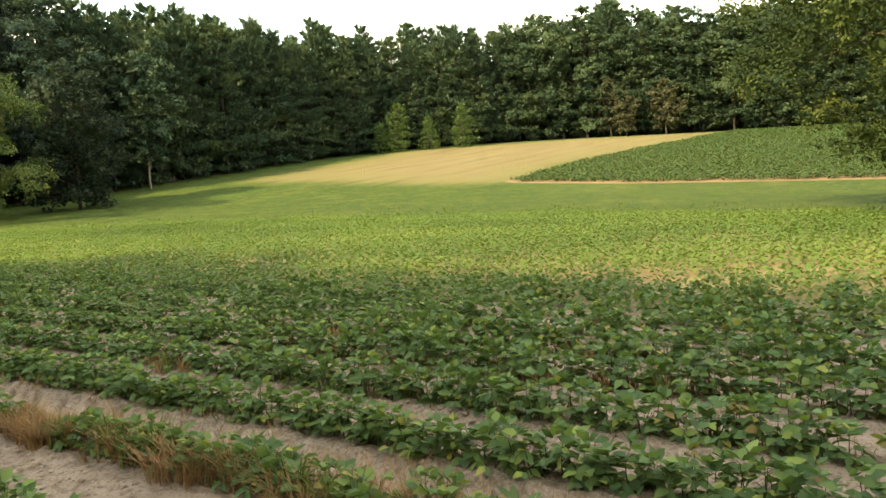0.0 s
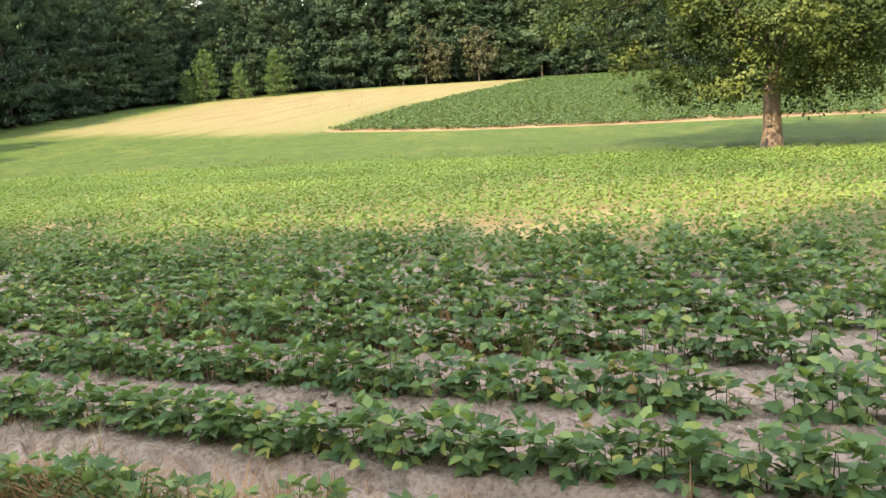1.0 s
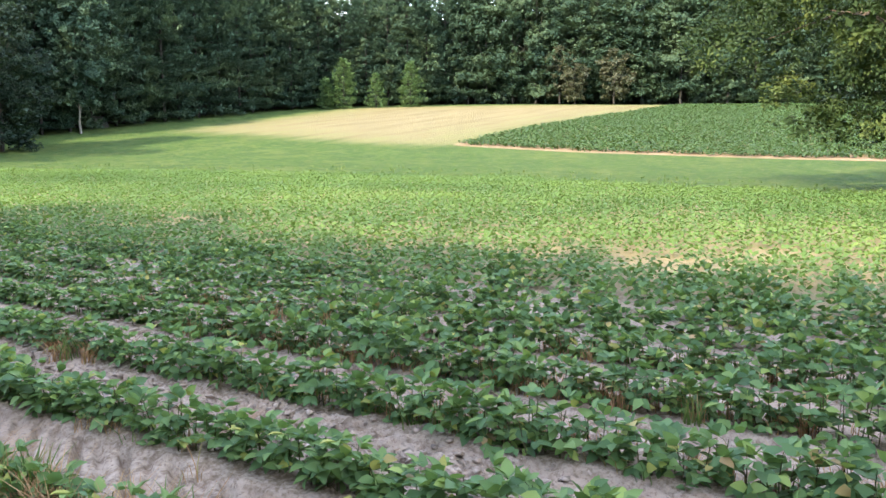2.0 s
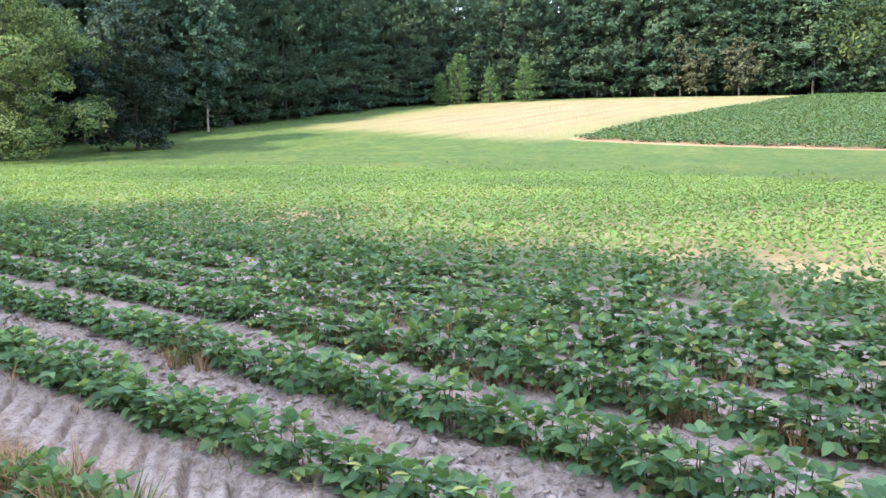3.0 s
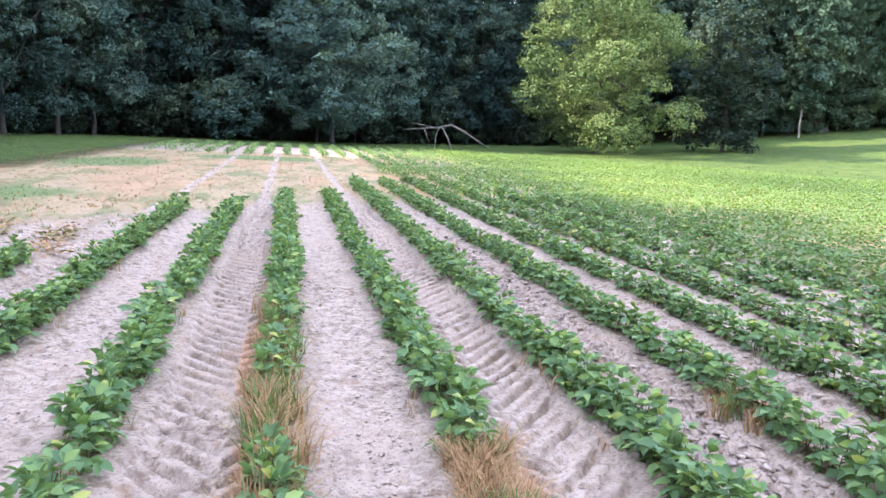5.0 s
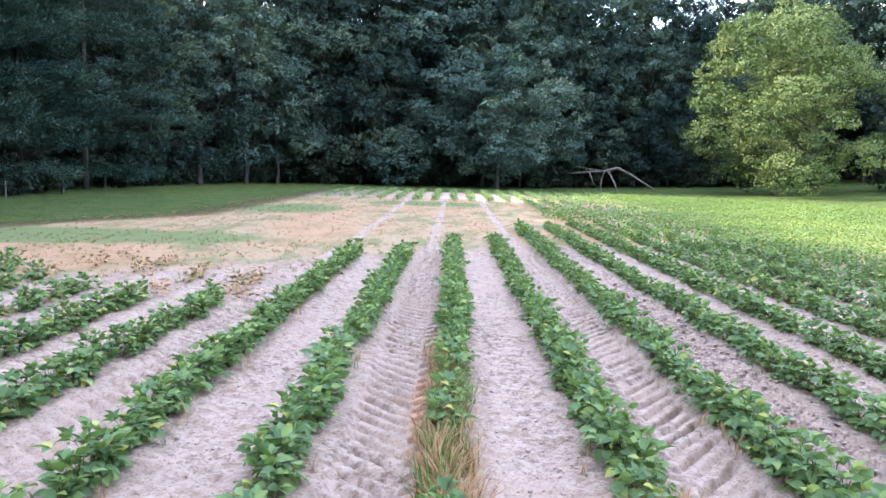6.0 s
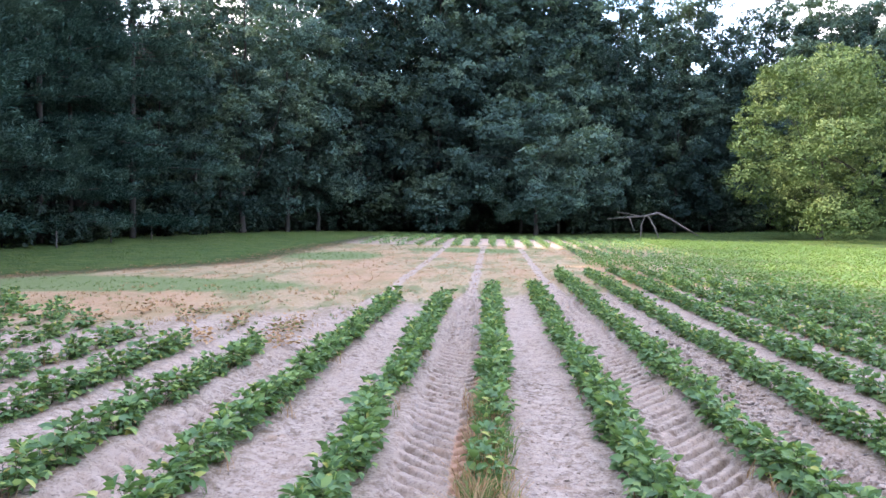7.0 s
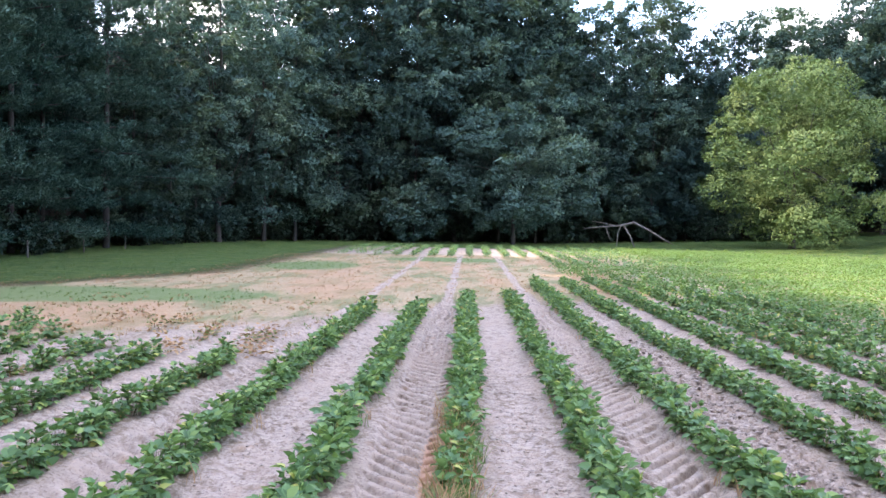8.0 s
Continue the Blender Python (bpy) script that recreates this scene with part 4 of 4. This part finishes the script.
# fallen dead tree on its broken branches
e = new("fallen_dead_tree")
tagged(e, "bare grey fallen tree propped on its broken branches", "dead tree")
dz = lz(11.5, 59.5)
link("trunk", *tube([(8.6, 60.2, dz + 1.35), (9.6, 60, dz + 1.45), (10.6, 59.8, dz + 1.55), (11.3, 59.7, dz + 1.6), (12.2, 59.5, dz + 1.85), (13.2, 59.3, dz + 1.35), (14.4, 59, dz + 0.6), (15.0, 58.8, dz + 0.25)], [0.02, 0.045, 0.06, 0.08, 0.10, 0.08, 0.055, 0.025], 8), M_DEAD, e, smooth=True)
for a, b, c, w in (((11.3, 59.7, dz + 1.6), (11.0, 59.3, dz + 1.0), (10.9, 59.1, dz - 0.05), 0.07), ((11.5, 59.65, dz + 1.65), (11.9, 59.1, dz + 0.8), (12.2, 58.8, dz - 0.05), 0.08), ((10.2, 59.9, dz + 1.5), (10.3, 59.5, dz + 1.0), (10.5, 59.4, dz + 0.5), 0.05), ((10.9, 59.8, dz + 1.6), (10.2, 60.2, dz + 1.75), (9.3, 60.6, dz + 1.9), 0.05)):
    link("branch", *tube([a, b, c], [w, w * 0.8, w * 0.45], 7), M_DEAD, e, smooth=True)

# fence posts along the wood
for k, (x, y) in enumerate(((-17.7, 31.2), (-17.9, 36.2), (-17.9, 40.6))):
    z = lz(x, y)
    b = bmesh.new()
    bmesh.ops.create_cone(b, cap_ends=True, segments=10, radius1=0.035, radius2=0.03, depth=1.0)
    for v in b.verts:
        v.co.x += 0.02 * v.co.z * (k - 1)
    bmesh.ops.bevel(b, geom=[ed for ed in b.edges if ed.calc_length() < 0.06], offset=0.012, segments=1, affect="EDGES")
    me = bpy.data.meshes.new("fence_post")
    b.to_mesh(me)
    b.free()
    me.materials.append(M_DEAD)
    ob = new("fence_post", me)
    ob.location = (x, y, z + 0.2)
    tagged(ob, "weathered grey wooden fence post before the wood", "fence post", "fence posts")


# ---- weeds, dry grass and clods ----
def blades(x, y, r, n, height, sprawl, wide=0.006):
    """A tuft of curved grass blades, three segments each."""
    a = r.uniform(0, 6.283, n)
    h = height * r.uniform(0.5, 1.15, n)
    out = sprawl * r.uniform(0.2, 1.0, n)
    b0 = np.stack([x + r.normal(0, 0.03, n), y + r.normal(0, 0.03, n), np.zeros(n)], -1)
    dirv = np.stack([np.cos(a), np.sin(a), np.zeros(n)], -1)
    sidev = np.stack([-np.sin(a), np.cos(a), np.zeros(n)], -1) * wide
    rows = []
    for t, w, bend in ((0, 1.0, 0.0), (0.4, 0.85, 0.15), (0.75, 0.6, 0.55), (1.0, 0.12, 1.0)):
        c = b0 + dirv * (out * bend * h)[:, None] + np.array([0, 0, 1.0]) * (h * (t - 0.25 * bend * out))[:, None]
        rows += [c - sidev * w, c + sidev * w]
    v = np.stack(rows, 1)
    v[:, :, 2] += float(land(x, y)) + 0.02
    q = np.array([(0, 1, 3, 2), (2, 3, 5, 4), (4, 5, 7, 6)])
    return v.reshape(-1, 3), (q[None] + (np.arange(n) * 8)[:, None, None]).reshape(-1, 4)


wrng = np.random.default_rng(31)
dry, green = [], []
for x, y, n, h in [(ROW * 1 + 0.02, yy, 170, 0.20) for yy in np.arange(2.85, 3.72, 0.06)] + [(ROW * 1, yy, 60, 0.30) for yy in np.arange(-0.6, 2.8, 0.1)] + [(-0.05, yy, 52, 0.28) for yy in np.arange(2.3, 4.4, 0.08)] + [(-0.05, yy, 22, 0.26) for yy in np.arange(4.4, 6.8, 0.085)] + \
        [(ROW * 3 - 0.08, yy, 30, 0.19) for yy in np.arange(4.0, 4.7, 0.12)] + [(ROW * 3, yy, 20, 0.18) for yy in np.arange(1.0, 1.8, 0.14)] + [(ROW * 4, yy, 34, 0.2) for yy in np.arange(-0.6, 4.2, 0.14)] + [(ROW * 5, yy, 24, 0.2) for yy in np.arange(-1.5, 5.0, 0.2)] + [(ROW * 3 + 0.1, yy, 16, 0.19) for yy in np.arange(-1.0, 4.0, 0.2)]:
    dry.append(blades(x + wrng.normal(0, 0.07), y, wrng, n, h, 1.1, 0.0036))
    if wrng.random() < 0.35:
        green.append(blades(x + wrng.normal(0, 0.08), y, wrng, int(n * 0.5), h, 0.7))
for yy in np.arange(3.9, 7.0, 0.06):
    green.append(blades(-0.02 + wrng.normal(0, 0.05), yy, wrng, 26, 0.22, 0.8, 0.0035))
for k in range(900):
    i, y = int(wrng.integers(-6, 9)), wrng.uniform(-5, 18)
    if row_fill(i, y) > 0:
        (dry if wrng.random() < 0.7 else green).append(blades(i * ROW + wrng.normal(0, 0.08), y, wrng, 7, 0.17, 1.3, 0.003))
for k in range(4200):
    x, y = wrng.uniform(-13, 5), wrng.uniform(10, 39)
    if y > 17.5 + min(max(x, -9), 3) * 0.9 and inside(FIELD, np.array([x]), np.array([y]))[0] > -1:
        (green if sum(math.exp(-((x - q[0]) / q[2]) ** 2 - ((y - q[1]) / q[3]) ** 2) for q in GREEN_WEEDS) > 0.3 else dry).append(blades(x, y, wrng, 5, 0.05, 1.5, 0.006))
for k in range(1500):
    x, y = wrng.uniform(-19, -6), wrng.uniform(14, 62)
    if inside(FIELD, np.array([x]), np.array([y]))[0] < 0.4:
        green.append(blades(x, y, wrng, 5, 0.035, 1.4, 0.012))
for k in range(2600):
    x, y = wrng.uniform(5, 44), wrng.uniform(-8, 66)
    if -9 < inside(FIELD, np.array([x]), np.array([y]))[0] < -0.1:
        green.append(blades(x, y, wrng, 5, 0.16, 1.1, 0.020))
for k in range(420):
    x, y = wrng.uniform(-8, -1), wrng.uniform(9.6, 17)
    if row_fill(int(round(x / ROW)), y) == 0:
        (dry if wrng.random() < 0.65 else green).append(blades(x, y, wrng, 9, 0.07, 1.6, 0.004))
tagged(link("dry_grass", *merge(dry), M_DRY), "tan and reddish dry grass between the soybean plants", "dry grass", kind="stuff")
tagged(link("grass", *merge(green), M_GRASS), "short green grass and weeds at the field's edge", "grass", kind="stuff")


def clod(r):
    """An angular flat lump of dry soil."""
    b = bmesh.new()
    for q in r.uniform(-1, 1, (8, 3)) * (1.0, 0.8, 0.34):
        b.verts.new(q)
    bmesh.ops.convex_hull(b, input=b.verts[:])
    bmesh.ops.delete(b, geom=[q for q in b.verts if not q.link_faces], context="VERTS")
    b.verts.index_update()
    v = np.array([q.co[:] for q in b.verts])
    f = np.array([[w.index for w in q.verts] for q in b.faces if len(q.verts) == 3])
    b.free()
    return v, f


kinds = [clod(wrng) for k in range(10)]
lumps, spots = [], []
for k in range(15000):
    gap = wrng.choice([2.5, 3.5, 4.5, 5.5, -0.5, 0.5, 1.5, -1.5, -2.5, -3.5], p=[0.26, 0.10, 0.04, 0.03, 0.06, 0.24, 0.03, 0.16, 0.05, 0.03])
    x, y = gap * ROW + np.clip(wrng.normal(0, 0.17), -0.42, 0.42), (wrng.uniform(0.5, 11) if wrng.random() < 0.75 else wrng.uniform(-3, 18))
    s = 0.008 + 0.045 * wrng.random() ** 3.5 if gap in (2.5, 3.5) else 0.005 + 0.018 * wrng.random() ** 3
    spots.append((x, y, s, 0.08 * s, kinds[k % 10]))
for k in range(1500):
    gap = 2.5 if wrng.random() < 0.8 else 3.5
    x, y = gap * ROW + np.clip(wrng.normal(0, 0.16), -0.34, 0.34), wrng.uniform(0.2, 12)
    s = 0.012 + 0.042 * wrng.random() ** 2.6
    v, f = kinds[k % 10]
    tip = wrng.normal(0, 0.16, 2)
    v = v * (1.0, 1.0, 0.55) + np.stack([0 * v[:, 0], 0 * v[:, 0], v[:, 0] * tip[0] + v[:, 1] * tip[1]], -1)
    spots.append((x, y, s, 0.12 * s, (v, f)))
sx, sy = np.array([q[0] for q in spots]), np.array([q[1] for q in spots])
sz = land(sx, sy) + relief(sx, sy)
order = sorted((k for k in range(15000) if 1.0 < sy[k] < 7.5 and -2 < sx[k] < 4), key=lambda k: -spots[k][2])
single = set(order[:260])
clod_mesh = {}
for k, ((x, y, s, lift, (v, f)), z) in enumerate(zip(spots, sz)):
    turn = wrng.uniform(0, 6.3)
    if k not in single:
        lumps.append((placed(v, x, y, z + lift, turn, (s, s, s)), f))
    elif k % 10 not in clod_mesh:
        ob = link("soil_clod", v, f, M_CLOD)
        clod_mesh[k % 10] = ob.data
    else:
        ob = new("soil_clod", clod_mesh[k % 10])
    if k in single:
        ob.matrix_basis = Matrix.Translation((x, y, z + lift)) @ Matrix.Rotation(turn, 4, "Z") @ Matrix.Scale(s, 4)
        tagged(ob, "angular dry pale soil clod lying between soybean rows", "soil clod", "larger clods between the rows")
tagged(link("soil_clods", *merge(lumps), M_CLOD), "dry pale clods and crumbs of soil between the rows", "soil clods", kind="stuff")
